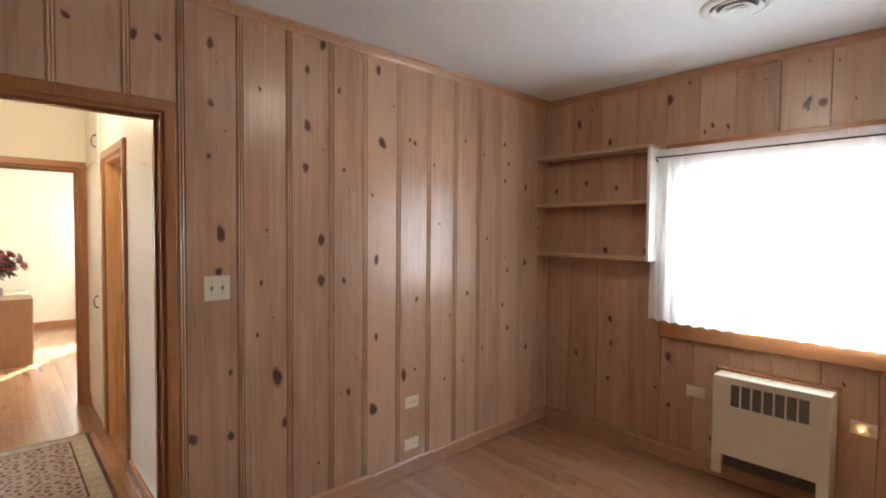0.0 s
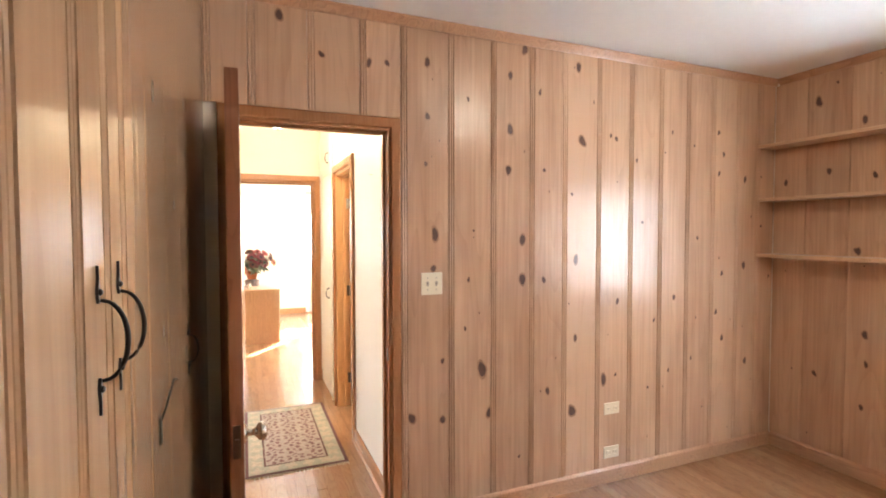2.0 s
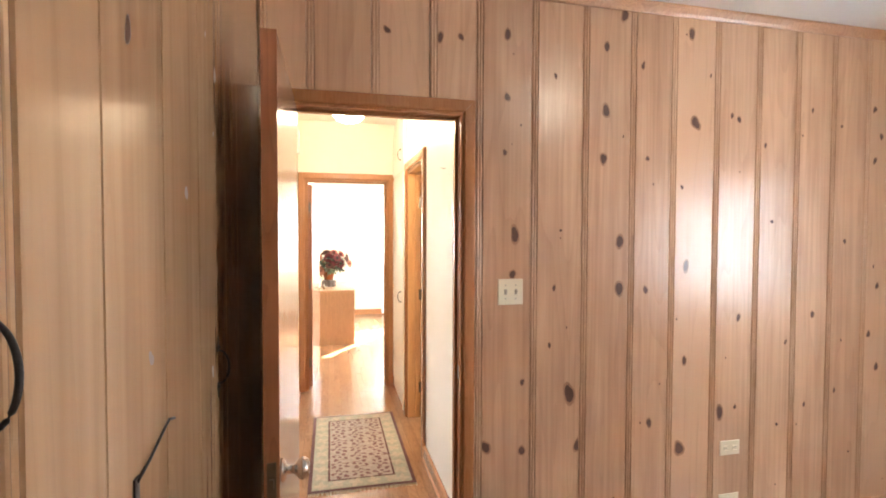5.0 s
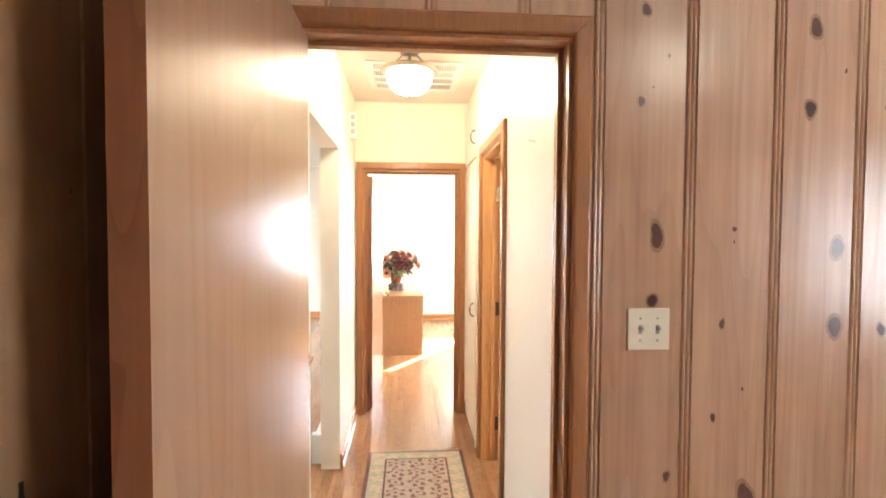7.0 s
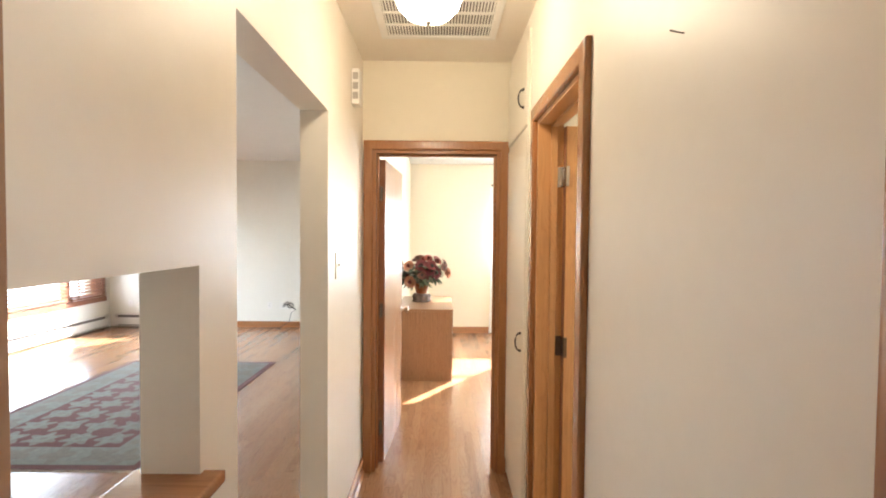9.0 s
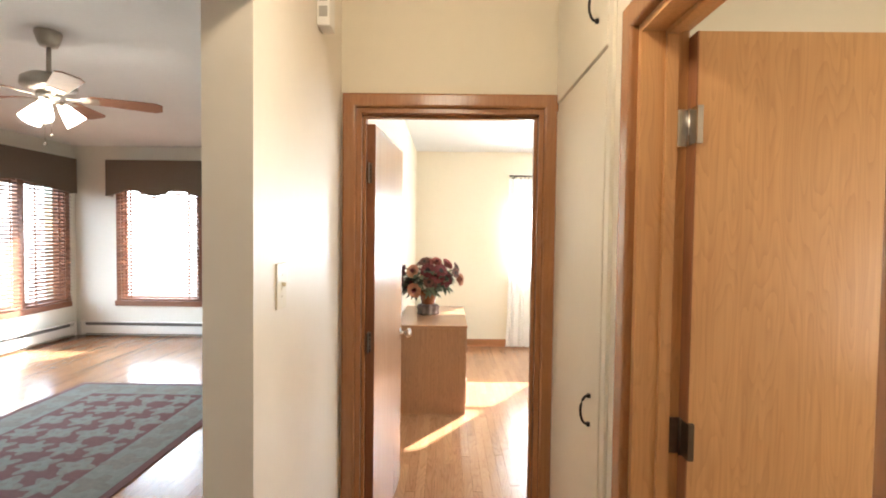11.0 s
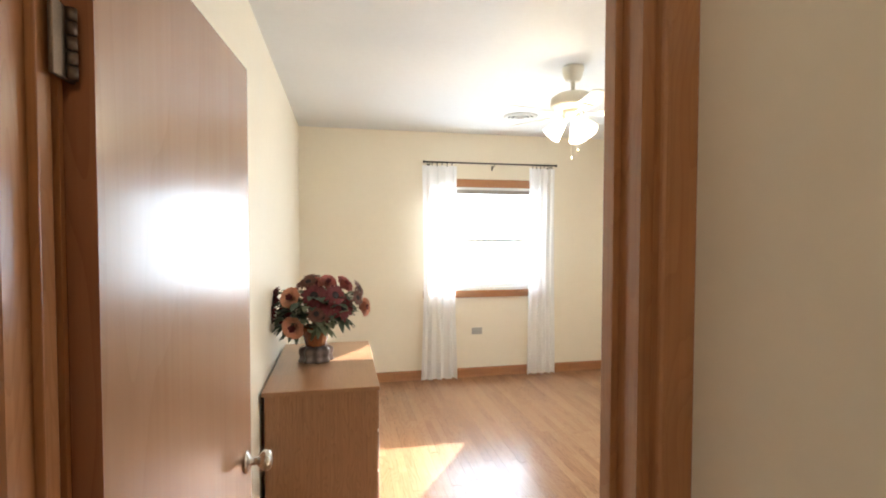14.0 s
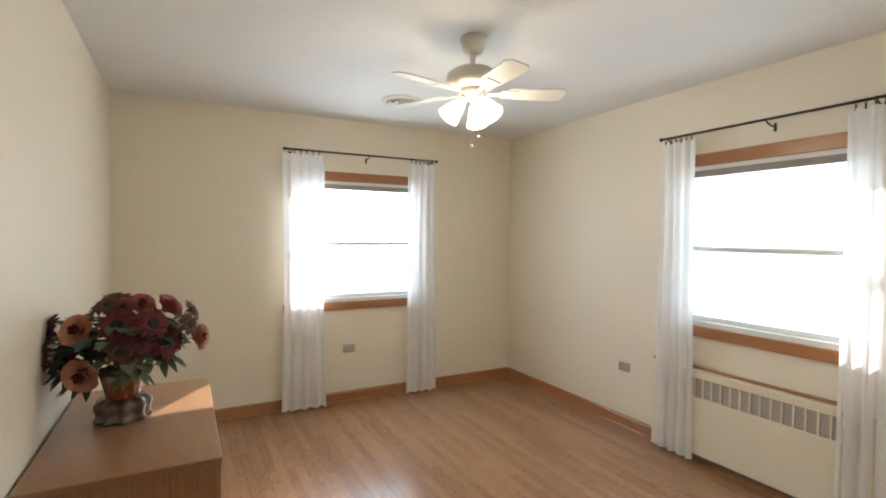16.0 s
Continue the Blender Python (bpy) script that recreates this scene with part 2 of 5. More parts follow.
SEED = material("seed_head", (0.02, 0.014, 0.014), 0.9, vary=0.4, scale=120)
LEAF_A = material("silk_leaf", (0.05, 0.075, 0.045), 0.65, vary=0.5, scale=40)
LEAF_B = material("sage_leaf", (0.17, 0.19, 0.11), 0.7, vary=0.4, scale=40)
CORD = material("black_cord", (0.02, 0.02, 0.02), 0.5)
RUG_FIELD = material("rug_sage", (0.40, 0.37, 0.28), 0.95, vary=0.3, scale=40, bump=0.6, bump_scale=500)
RUG_BEIGE = material("rug_beige", (0.52, 0.42, 0.31), 0.95, vary=0.25, scale=40, bump=0.6, bump_scale=500)
RUG_WINE = material("rug_wine", (0.13, 0.05, 0.045), 0.95, vary=0.4, scale=40, bump=0.6, bump_scale=500)
RUG_MAUVE = material("rug_mauve_ground", (0.44, 0.35, 0.29), 0.95, vary=0.3, scale=40, bump=0.6, bump_scale=500)
RUG_PLUM = material("rug_plum_motif", (0.22, 0.11, 0.10), 0.95, vary=0.4, scale=40, bump=0.6, bump_scale=500)
RUG_GREY = material("rug_grey_green", (0.20, 0.205, 0.18), 0.95, vary=0.3, scale=30, bump=0.6, bump_scale=400)
RUG_PALE = material("rug_pale_motif", (0.19, 0.17, 0.145), 0.95, vary=0.3, scale=30, bump=0.6, bump_scale=400)
FRINGE = material("rug_fringe", (0.55, 0.48, 0.38), 0.95, vary=0.3, scale=80)
GROUND = material("winter_lawn", (0.22, 0.24, 0.19), 0.95, vary=0.2, scale=0.6)
SIDING = material("house_siding", (0.62, 0.64, 0.64), 0.8, vary=0.1, scale=1)
ROOFING = material("house_roof", (0.25, 0.27, 0.28), 0.9, vary=0.15, scale=3)
FOLIAGE = material("pale_foliage", (0.16, 0.20, 0.15), 0.8, vary=0.3, scale=3)
BARK = material("tree_bark", (0.24, 0.21, 0.18), 0.9, vary=0.3, scale=8)


# ---- mesh helpers ----
def wall_n(y):
    """Frame of a wall whose room side faces -y."""
    return lambda u, d, z: (u, y - d, z)


def wall_e(x):
    return lambda u, d, z: (x - d, u, z)


def wall_w(x):
    return lambda u, d, z: (x + d, u, z)


def wall_s(y):
    return lambda u, d, z: (u, y + d, z)


PLAIN = lambda x, y, z: (x, y, z)


def box(bm, f, a0, a1, b0, b1, c0, c1, bevel=0.0, mat=0):
    v = [bm.verts.new(f(a, b, c)) for c in (c0, c1) for b in (b0, b1) for a in (a0, a1)]
    faces = [bm.faces.new([v[i] for i in q]) for q in ((0, 2, 3, 1), (4, 5, 7, 6), (0, 1, 5, 4), (2, 6, 7, 3), (0, 4, 6, 2), (1, 3, 7, 5))]
    for q in faces:
        q.material_index = mat
    if bevel:
        edges = list({e for q in faces for e in q.edges})
        got = bmesh.ops.bevel(bm, geom=edges, offset=bevel, segments=2, affect="EDGES", profile=0.6)
        for q in got["faces"]:
            q.material_index = mat
    return bm


def lathe(bm, profile, centre=(0, 0, 0), sides=24, turn=None, mat=0, ribs=0, rib=0.0):
    """Revolve (radius, height) pairs about the upright axis."""
    rings = []
    for r, z in profile:
        ring = []
        for k in range(sides):
            a = 2 * math.pi * k / sides
            rr = r * (1 + rib * math.cos(ribs * a)) if ribs else r
            p = Vector((rr * math.cos(a), rr * math.sin(a), z))
            p = (turn @ p if turn else p) + Vector(centre)
            ring.append(bm.verts.new(p))
        rings.append(ring)
    for a, b in zip(rings, rings[1:]):
        for k in range(sides):
            q = bm.faces.new((a[k], a[(k + 1) % sides], b[(k + 1) % sides], b[k]))
            q.smooth, q.material_index = True, mat
    for ring, flip in ((rings[0], True), (rings[-1], False)):
        q = bm.faces.new(ring[::-1] if flip else ring)
        q.material_index = mat
    return bm


def tube(bm, points, radius, sides=8, mat=0):
    pts = [Vector(p) for p in points]
    rings = []
    for i, p in enumerate(pts):
        way = (pts[min(i + 1, len(pts) - 1)] - pts[max(i - 1, 0)]).normalized()
        side = way.cross(Vector((0, 0, 1)) if abs(way.z) < 0.9 else Vector((1, 0, 0))).normalized()
        up = side.cross(way)
        r = radius(i / (len(pts) - 1)) if callable(radius) else radius
        rings.append([bm.verts.new(p + r * (math.cos(2 * math.pi * k / sides) * side + math.sin(2 * math.pi * k / sides) * up)) for k in range(sides)])
    for a, b in zip(rings, rings[1:]):
        for k in range(sides):
            q = bm.faces.new((a[k], a[(k + 1) % sides], b[(k + 1) % sides], b[k]))
            q.smooth, q.material_index = True, mat
    for ring in (rings[0][::-1], rings[-1]):
        bm.faces.new(ring).material_index = mat
    return bm


def finish(name, bm, mats):
    bmesh.ops.recalc_face_normals(bm, faces=bm.faces)
    me = bpy.data.meshes.new(name)
    bm.to_mesh(me)
    bm.free()
    for m in mats if isinstance(mats, (list, tuple)) else [mats]:
        me.materials.append(m)
    return new(name, me)


def part(name, bm, mat, parent, label="", kind=""):
    ob = finish(name, bm, mat)
    ob.parent = parent
    ob.matrix_parent_inverse = parent.matrix_world.inverted() if parent.matrix_world != Matrix() else Matrix()
    return tagged(ob, label=label, kind=kind)


def thing(name, label, category, group="", kind="", at=(0, 0, 0)):
    ob = new(name)
    ob.empty_display_size = 0.1
    ob.location = at
    bpy.context.view_layer.update()
    return tagged(ob, label, category, group, kind)


def structure(name, bm, mat, label, category):
    return tagged(finish(name, bm, mat), label, category, kind="structure")


def one(name, bm, mat, label, category, group=""):
    return tagged(finish(name, bm, mat), label, category, group)


def panel_wall(bm, f, u0, u1, d0, d1, z0, z1, holes=()):
    """A wall slab with openings cut right through it."""
    us = sorted({u0, u1, *[v for h in holes for v in h[:2]]})
    zs = sorted({z0, z1, *[v for h in holes for v in h[2:]]})
    us, zs = [u for u in us if u0 <= u <= u1], [z for z in zs if z0 <= z <= z1]
    for a, b in zip(us, us[1:]):
        lo = None
        for c, e in zip(zs, zs[1:]):
            solid = not any(h[0] <= a and b <= h[1] and h[2] <= c and e <= h[3] for h in holes)
            if solid and lo is None:
                lo = c
            if not solid and lo is not None:
                box(bm, f, a, b, d0, d1, lo, c)
                lo = None
        if lo is not None:
            box(bm, f, a, b, d0, d1, lo, z1)
    return bm


H = 2.597
# ---- large structure: walls, ceilings ----
DOOR1 = (-0.192, 0.535, 0.0, 2.045)
DOOR2 = (-0.262, 0.533, 0.0, 2.045)
DOOR3 = (3.48, 4.20, 0.0, 2.035)
WIN_DEN = (0.04, 1.20, 0.94, 1.95)
WIN_N = (1.03, 2.22, 0.93, 2.03)
WIN_E = (6.27, 7.44, 0.93, 2.03)
WIN_LW = (6.0, 9.66, 0.5, 2.12)
WIN_LN = (-4.50, -3.40, 0.5, 2.12)
OPEN = (3.162, 4.118, 0.0, 2.053)
PASS = (2.46, 2.977, 1.02, 1.451)

structure("wall_den_north", panel_wall(bmesh.new(), wall_n(2.265), -0.307, 3.37, -0.105, 0, 0, H, [DOOR1]), HALL, "knotty pine board wall with an open doorway", "wall")
structure("wall_den_east", panel_wall(bmesh.new(), wall_e(3.37), -1.75, 2.37, -0.18, 0, 0, H, [WIN_DEN]), HALL, "knotty pine board wall with a curtained window", "wall")
structure("wall_den_closet", panel_wall(bmesh.new(), wall_w(-0.307), -1.75, 2.37, -0.10, 0, 0, H), HALL, "knotty pine wall of closet doors with iron handles", "wall")
structure("wall_den_south", panel_wall(bmesh.new(), wall_s(-1.60), -0.307, 3.37, -0.15, 0, 0, H), PINE, "plain pine board wall", "wall")
structure("wall_hall_left", panel_wall(bmesh.new(), wall_w(-0.328), 2.37, 5.06, -0.122, 0, 0, H, [OPEN, PASS]), HALL, "cream plaster wall with a wide opening and a pass-through", "wall")
structure("wall_hall_right", panel_wall(bmesh.new(), wall_e(0.598), 2.37, 5.06, -0.115, 0, 0, H, [DOOR3]), HALL, "cream plaster wall with an oak-cased doorway", "wall")
structure("wall_hall_end", panel_wall(bmesh.new(), wall_n(5.06), -0.45, 3.50, -0.095, 0, 0, H, [DOOR2]), CREAM, "warm cream wall above an oak-cased doorway", "wall")
structure("wall_bedroom_west", panel_wall(bmesh.new(), wall_w(-0.295), 5.155, 9.503, -0.155, 0, 0, H), CREAM, "pale yellow plaster wall", "wall")
structure("wall_bedroom_north", panel_wall(bmesh.new(), wall_n(9.503), -0.45, 3.50, -0.16, 0, 0, H, [WIN_N]), CREAM, "pale yellow plaster wall with a curtained window", "wall")
structure("wall_bedroom_east", panel_wall(bmesh.new(), wall_e(3.347), 5.155, 9.503, -0.153, 0, 0, H, [WIN_E]), CREAM, "pale yellow plaster wall with a curtained window", "wall")
structure("wall_living_west", panel_wall(bmesh.new(), wall_w(-5.15), 2.25, 10.0, -0.16, 0, 0, H + 0.08, [WIN_LW]), PALE, "pale living room wall with a wide window", "wall")
structure("wall_living_north", panel_wall(bmesh.new(), wall_n(9.85), -5.15, -0.45, -0.16, 0, 0, H + 0.08, [WIN_LN]), PALE, "pale living room wall with a window", "wall")
structure("wall_living_east", box(bmesh.new(), PLAIN, -0.45, -0.30, 9.663, 10.01, 0, H + 0.08), PALE, "plain wall end closing the living room corner", "wall")
structure("wall_living_south", panel_wall(bmesh.new(), wall_s(2.37), -5.15, -0.45, -0.12, 0, 0, H + 0.08), PALE, "pale plaster wall", "wall")
bm = bmesh.new()
box(bm, PLAIN, 0.713, 2.5, 2.9, 3.0, 0, H)
# outer wall is unseen; its opening is made up for the fill lamp
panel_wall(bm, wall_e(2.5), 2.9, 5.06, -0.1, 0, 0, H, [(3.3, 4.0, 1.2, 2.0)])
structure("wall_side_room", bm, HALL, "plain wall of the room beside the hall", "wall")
structure("ceiling_den", box(bmesh.new(), PLAIN, -0.45, 3.55, -1.75, 2.37, H, H + 0.15), CEIL, "white plaster ceiling", "ceiling")
structure("ceiling_hall", box(bmesh.new(), PLAIN, -0.45, 3.5, 2.37, 5.155, H, H + 0.15), HALL, "cream painted hall ceiling", "ceiling")
structure("ceiling_bedroom", box(bmesh.new(), PLAIN, -0.45, 3.5, 5.155, 9.66, H, H + 0.15), CEIL, "white plaster ceiling", "ceiling")
structure("ceiling_living", box(bmesh.new(), PLAIN, -5.31, -0.45, 2.25, 10.01, H + 0.08, H + 0.2), CEIL, "white plaster ceiling", "ceiling")
floor = structure("floor", box(bmesh.new(), PLAIN, -5.31, 3.55, -1.75, 10.01, -0.25, -0.012), JOINT, "oiled oak strip floor", "floor")
structure("ground", box(bmesh.new(), PLAIN, -400, 400, -400, 400, -0.9, -0.6), GROUND, "bright winter lawn", "ground")


# ---- floor strips ----
def strips():
    """Oak strips 57 mm wide laid along y through all rooms."""
    rng = random.Random(4)
    rooms = ((-0.295, 3.357, -1.6, 2.26), (-0.328, 0.60, 2.26, 9.5), (0.60, 3.347, 5.155, 9.5), (-5.15, -0.328, 2.37, 9.85), (0.60, 2.5, 3.0, 5.06))
    near, rest = [], bmesh.new()
    w = 0.057
    for n, (x0, x1, y0, y1) in enumerate(rooms):
        x = x0
        while x < x1 - 0.003:
            e, y = min(x + w, x1), y0
            stop = y0 + rng.uniform(0.2, 1.3)
            while y < y1 - 0.02:
                stop = min(stop, y1)
                if y1 - stop < 0.12:
                    stop = y1
                take = n == 1 or (n == 2 and x < 1.55 and y < 8.6) or (n == 0 and x > 1.9 and y > 1.0)
                h = rng.uniform(-0.0005, 0.0005)
                piece = (x + 0.0003, e - 0.0003, y + 0.0008, stop - 0.0008, h)
                if take and len(near) < 300:
                    near.append(piece)
                else:
                    a, b, c, d, h = piece
                    v = [rest.verts.new(p) for p in ((a, c, h), (b, c, h), (b, d, h), (a, d, h), (a, c, -0.012), (b, c, -0.012), (b, d, -0.012), (a, d, -0.012))]
                    for q in ((0, 1, 2, 3), (0, 4, 5, 1), (1, 5, 6, 2), (2, 6, 7, 3), (3, 7, 4, 0)):
                        rest.faces.new([v[i] for i in q])
                y, stop = stop, stop + rng.uniform(0.5, 1.6)
            x = e
    return near, rest


near_strips, rest_strips = strips()
part("floor_strips", rest_strips, FLOOR_REST, floor, kind="stuff")


# ---- pine boards ----
PROFILE = ((0.0, 0.008), (0.003, 0.0065), (0.005, 0.0112), (0.009, 0.0128), (0.013, 0.0112), (0.015, 0.008), (0.017, 0.0112), (0.021, 0.0128), (0.025, 0.0112), (0.027, 0.0065), (0.030, 0.0065), (0.032, 0.012))


def plank(f, parent, u0, u1, z0, z1, knots=(), flat=False, mat=None):
    """One beaded board; its knots are slightly proud ovals."""
    bm = bmesh.new()
    line = [(u0 + a, d) for a, d in PROFILE] + [(u1 - 0.003, 0.012), (u1 - 0.0005, 0.003)]
    if flat:
        line = [(u0 + 0.0005, 0.004), (u0 + 0.003, 0.012), (u1 - 0.003, 0.012), (u1 - 0.0005, 0.004)]
    line = [(u0, 0.0)] + line + [(u1, 0.0)]
    lo, hi = [bm.verts.new(f(u, d, z0)) for u, d in line], [bm.verts.new(f(u, d, z1)) for u, d in line]
    k = len(line)
    for i in range(k):
        bm.faces.new((lo[i], lo[(i + 1) % k], hi[(i + 1) % k], hi[i]))
    bm.faces.new(lo)
    bm.faces.new(hi[::-1])
    bmesh.ops.recalc_face_normals(bm, faces=bm.faces)
    rng = random.Random(int(u0 * 1000) + 7)
    for u, z, r in knots:
        left = u0 + (0.033 if not flat else 0.004)
        lean, tall = rng.uniform(-0.6, 0.6), rng.uniform(1.1, 1.9)
        p2, p3 = rng.uniform(0, 6.28), rng.uniform(0, 6.28)
        w2, w3 = rng.uniform(0.05, 0.2), rng.uniform(0.03, 0.14)
        for scale, lift, slot in ((1.28, 0.0003, 2), (0.92, 0.0005, 1)):
            ring = []
            for j in range(22):
                a = 2 * math.pi * j / 22
                rr = 0.9 * r * scale * (1 + w2 * math.cos(2 * a + p2) + w3 * math.cos(3 * a + p3) + rng.uniform(-0.04, 0.04))
                du, dz = rr * math.cos(a), rr * tall * math.sin(a)
                uu = min(max(u + du + lean * dz * 0.4, left), u1 - 0.003)
                ring.append(bm.verts.new(f(uu, 0.012 + lift, min(max(z + dz, z0), z1))))
            bm.faces.new(ring).material_index = slot
    me = bpy.data.meshes.new("plank")
    bm.to_mesh(me)
    bm.free()
    for m in (mat or PINE, KNOT, mat or HALO):
        me.materials.append(m)
    ob = new("plank", me)
    ob.parent = parent
    return ob


def boards(f, wall, edges, z0, z1, knots=(), holes=(), stray=0, flat=False, seed=1, mat=None):
    rng = random.Random(seed)
    for a, b in zip(edges, edges[1:]):
        spans = [(z0, z1)]
        for h0, h1, c0, c1 in holes:
            if a < h1 - 0.004 and b > h0 + 0.004:
                spans = [(lo, hi) for lo, hi in ((z0, c0), (c1, z1)) if hi - lo > 0.03]
        for lo, hi in spans:
            mine = [k for k in knots if a <= k[0] < b and lo < k[1] < hi]
            for _ in range(stray):
                mine.append((rng.uniform(a + 0.045, b - 0.02), rng.uniform(lo, hi), rng.choice((0.003, 0.004, 0.005, 0.008))))
            plank(f, wall, a, b, lo, hi, mine, flat, mat)


def named(name):
    return bpy.data.objects[name]


NORTH_KNOTS = [(0.73, 2.39, .014), (0.73, 2.12, .012), (0.72, 1.88, .009), (0.77, 1.52, .021), (0.76, 1.345, .016), (0.64, 0.58, .02), (0.81, 0.55, .016), (0.81, 0.86, .011),
               (0.96, 1.28, .009), (0.99, 1.54, .006), (0.94, 1.02, .008), (1.04, 0.79, .026), (1.085, 0.55, .02), (1.21, 2.38, .014), (1.21, 2.09, .022), (1.20, 1.87, .018),
               (1.29, 1.49, .02), (1.29, 1.27, .022), (1.30, 2.53, .018), (1.40, 2.31, .010), (1.43, 1.88, .009), (1.43, 1.26, .012), (1.46, 0.62, .014)]
FAR_KNOTS = [(1.66, 2.48, .018), (1.69, 2.06, .024), (1.62, 1.75, .007), (1.65, 1.37, .016), (1.65, 0.91, .012), (1.63, 0.48, .024), (1.86, 0.64, .02), (1.95, 0.66, .008), (1.94, 2.09, .011),
             (1.96, 1.11, .011), (2.10, 1.97, .008), (2.15, 1.59, .009), (2.42, 1.11, .012), (2.38, 0.64, .009), (2.58, 2.09, .008), (2.62, 1.49, .010), (2.80, 2.19, .012), (2.81, 1.92, .011),
             (2.80, 0.99, .014), (2.85, 2.05, .011), (2.85, 1.25, .011), (2.86, 0.81, .013), (3.06, 1.89, .013), (3.06, 1.30, .016), (3.09, 0.63, .016)]
OVER_KNOTS = [(0.02, 2.51, .016), (0.205, 2.36, .012), (0.43, 2.35, .014), (0.52, 2.36, .010)]
EAST_KNOTS = [(1.97, 2.38, .022), (1.71, 2.21, .016), (1.28, 2.44, .02), (0.52, 2.28, .018), (0.45, 2.27, .018), (1.01, 2.23, .010), (0.92, 2.21, .010), (1.90, 1.92, .016), (1.65, 1.87, .012),
              (2.17, 1.87, .013), (1.73, 1.41, .016), (1.43, 1.41, .012), (1.68, 0.90, .018), (1.67, 0.72, .012), (1.96, 0.59, .014), (1.69, 0.45, .014), (1.25, 0.70, .018), (1.24, 0.37, .014), (1.33, 0.47, .009)]
CROWN, BASE = 2.552, 0.095
boards(wall_n(2.265), named("wall_den_north"), (0.589, 0.845, 1.093, 1.335, 1.555, 1.797, 2.042, 2.282, 2.512, 2.741, 2.973, 3.175, 3.357), BASE, CROWN, NORTH_KNOTS + FAR_KNOTS, stray=3, seed=5)
boards(wall_n(2.265), named("wall_den_north"), (-0.295, -0.115, 0.142, 0.385, 0.589), 2.098, CROWN, OVER_KNOTS, seed=6)
boards(wall_e(3.37), named("wall_den_east"), (-1.6, -1.36, -1.12, -0.88, -0.64, -0.40, -0.06, 0.17, 0.413, 0.649, 0.877, 1.089, 1.30, 1.52, 1.784, 2.039, 2.253), BASE, CROWN, EAST_KNOTS,
       holes=[(-0.05, 1.29, 0.84, 2.135)], stray=2, flat=True, seed=8)
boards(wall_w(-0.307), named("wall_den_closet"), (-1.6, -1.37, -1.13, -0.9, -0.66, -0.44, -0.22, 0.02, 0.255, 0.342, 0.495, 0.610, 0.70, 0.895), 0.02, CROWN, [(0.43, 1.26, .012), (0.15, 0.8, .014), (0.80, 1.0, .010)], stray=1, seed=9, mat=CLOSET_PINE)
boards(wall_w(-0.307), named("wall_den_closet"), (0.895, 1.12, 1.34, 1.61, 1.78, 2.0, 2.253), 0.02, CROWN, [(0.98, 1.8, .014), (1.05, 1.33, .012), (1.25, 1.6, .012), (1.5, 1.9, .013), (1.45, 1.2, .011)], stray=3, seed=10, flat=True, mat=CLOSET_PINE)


# ---- trim ----
def run(f, u0, u1, z0, z1, thick, name, parent, mat, round_top=True):
    bm = bmesh.new()
    line = [(0, z0), (thick, z0), (thick, z1 - 0.014), (thick * 0.75, z1 - 0.006), (thick * 0.4, z1), (0, z1)] if round_top else [(0, z1), (0, z0), (thick * 0.45, z0), (thick * 0.6, z0 + 0.012), (thick, z1 - 0.012), (thick, z1)]
    a, b = [bm.verts.new(f(u0, d, z)) for d, z in line], [bm.verts.new(f(u1, d, z)) for d, z in line]
    for i in range(len(line)):
        bm.faces.new((a[i], a[(i + 1) % len(line)], b[(i + 1) % len(line)], b[i]))
    bm.faces.new(a)
    bm.faces.new(b[::-1])
    return part(name, bm, mat, parent)


trim = thing("baseboard", "wooden baseboards along the walls", "baseboard", kind="structure")
run(wall_n(2.265), 0.604, 3.357, 0.0, BASE - 0.001, 0.022, "baseboard_run", trim, PINE_EDGE)
run(wall_e(3.37), -1.59, 2.242, 0.0, BASE - 0.001, 0.022, "baseboard_run", trim, PINE_EDGE)
for f, a, b in ((wall_w(-0.328), 2.39, 3.16), (wall_w(-0.328), 4.12, 5.058), (wall_e(0.598), 2.39, 3.42), (wall_n(9.503), -0.28, 3.335), (wall_e(3.347), 5.20, 9.50), (wall_w(-0.295), 5.2, 9.49),
                (wall_n(9.85), -3.1, -0.46)):
    run(f, a, b, 0.0, 0.095, 0.016, "baseboard_run", trim, CASING_X)
    run(f, a, b, 0.0, 0.02, 0.026, "shoe_moulding", trim, CASING_X)
crown = thing("crown_trim", "pine cove trim under the den ceiling", "trim", kind="structure")
run(wall_n(2.265), -0.295, 3.357, CROWN, H - 0.001, 0.045, "crown_run", crown, PINE_EDGE, False)
run(wall_e(3.37), -1.59, 2.22, CROWN, H - 0.001, 0.045, "crown_run", crown, PINE_EDGE, False)
run(wall_w(-0.307), -1.59, 2.22, CROWN, H - 0.001, 0.045, "crown_run", crown, PINE_EDGE, False)


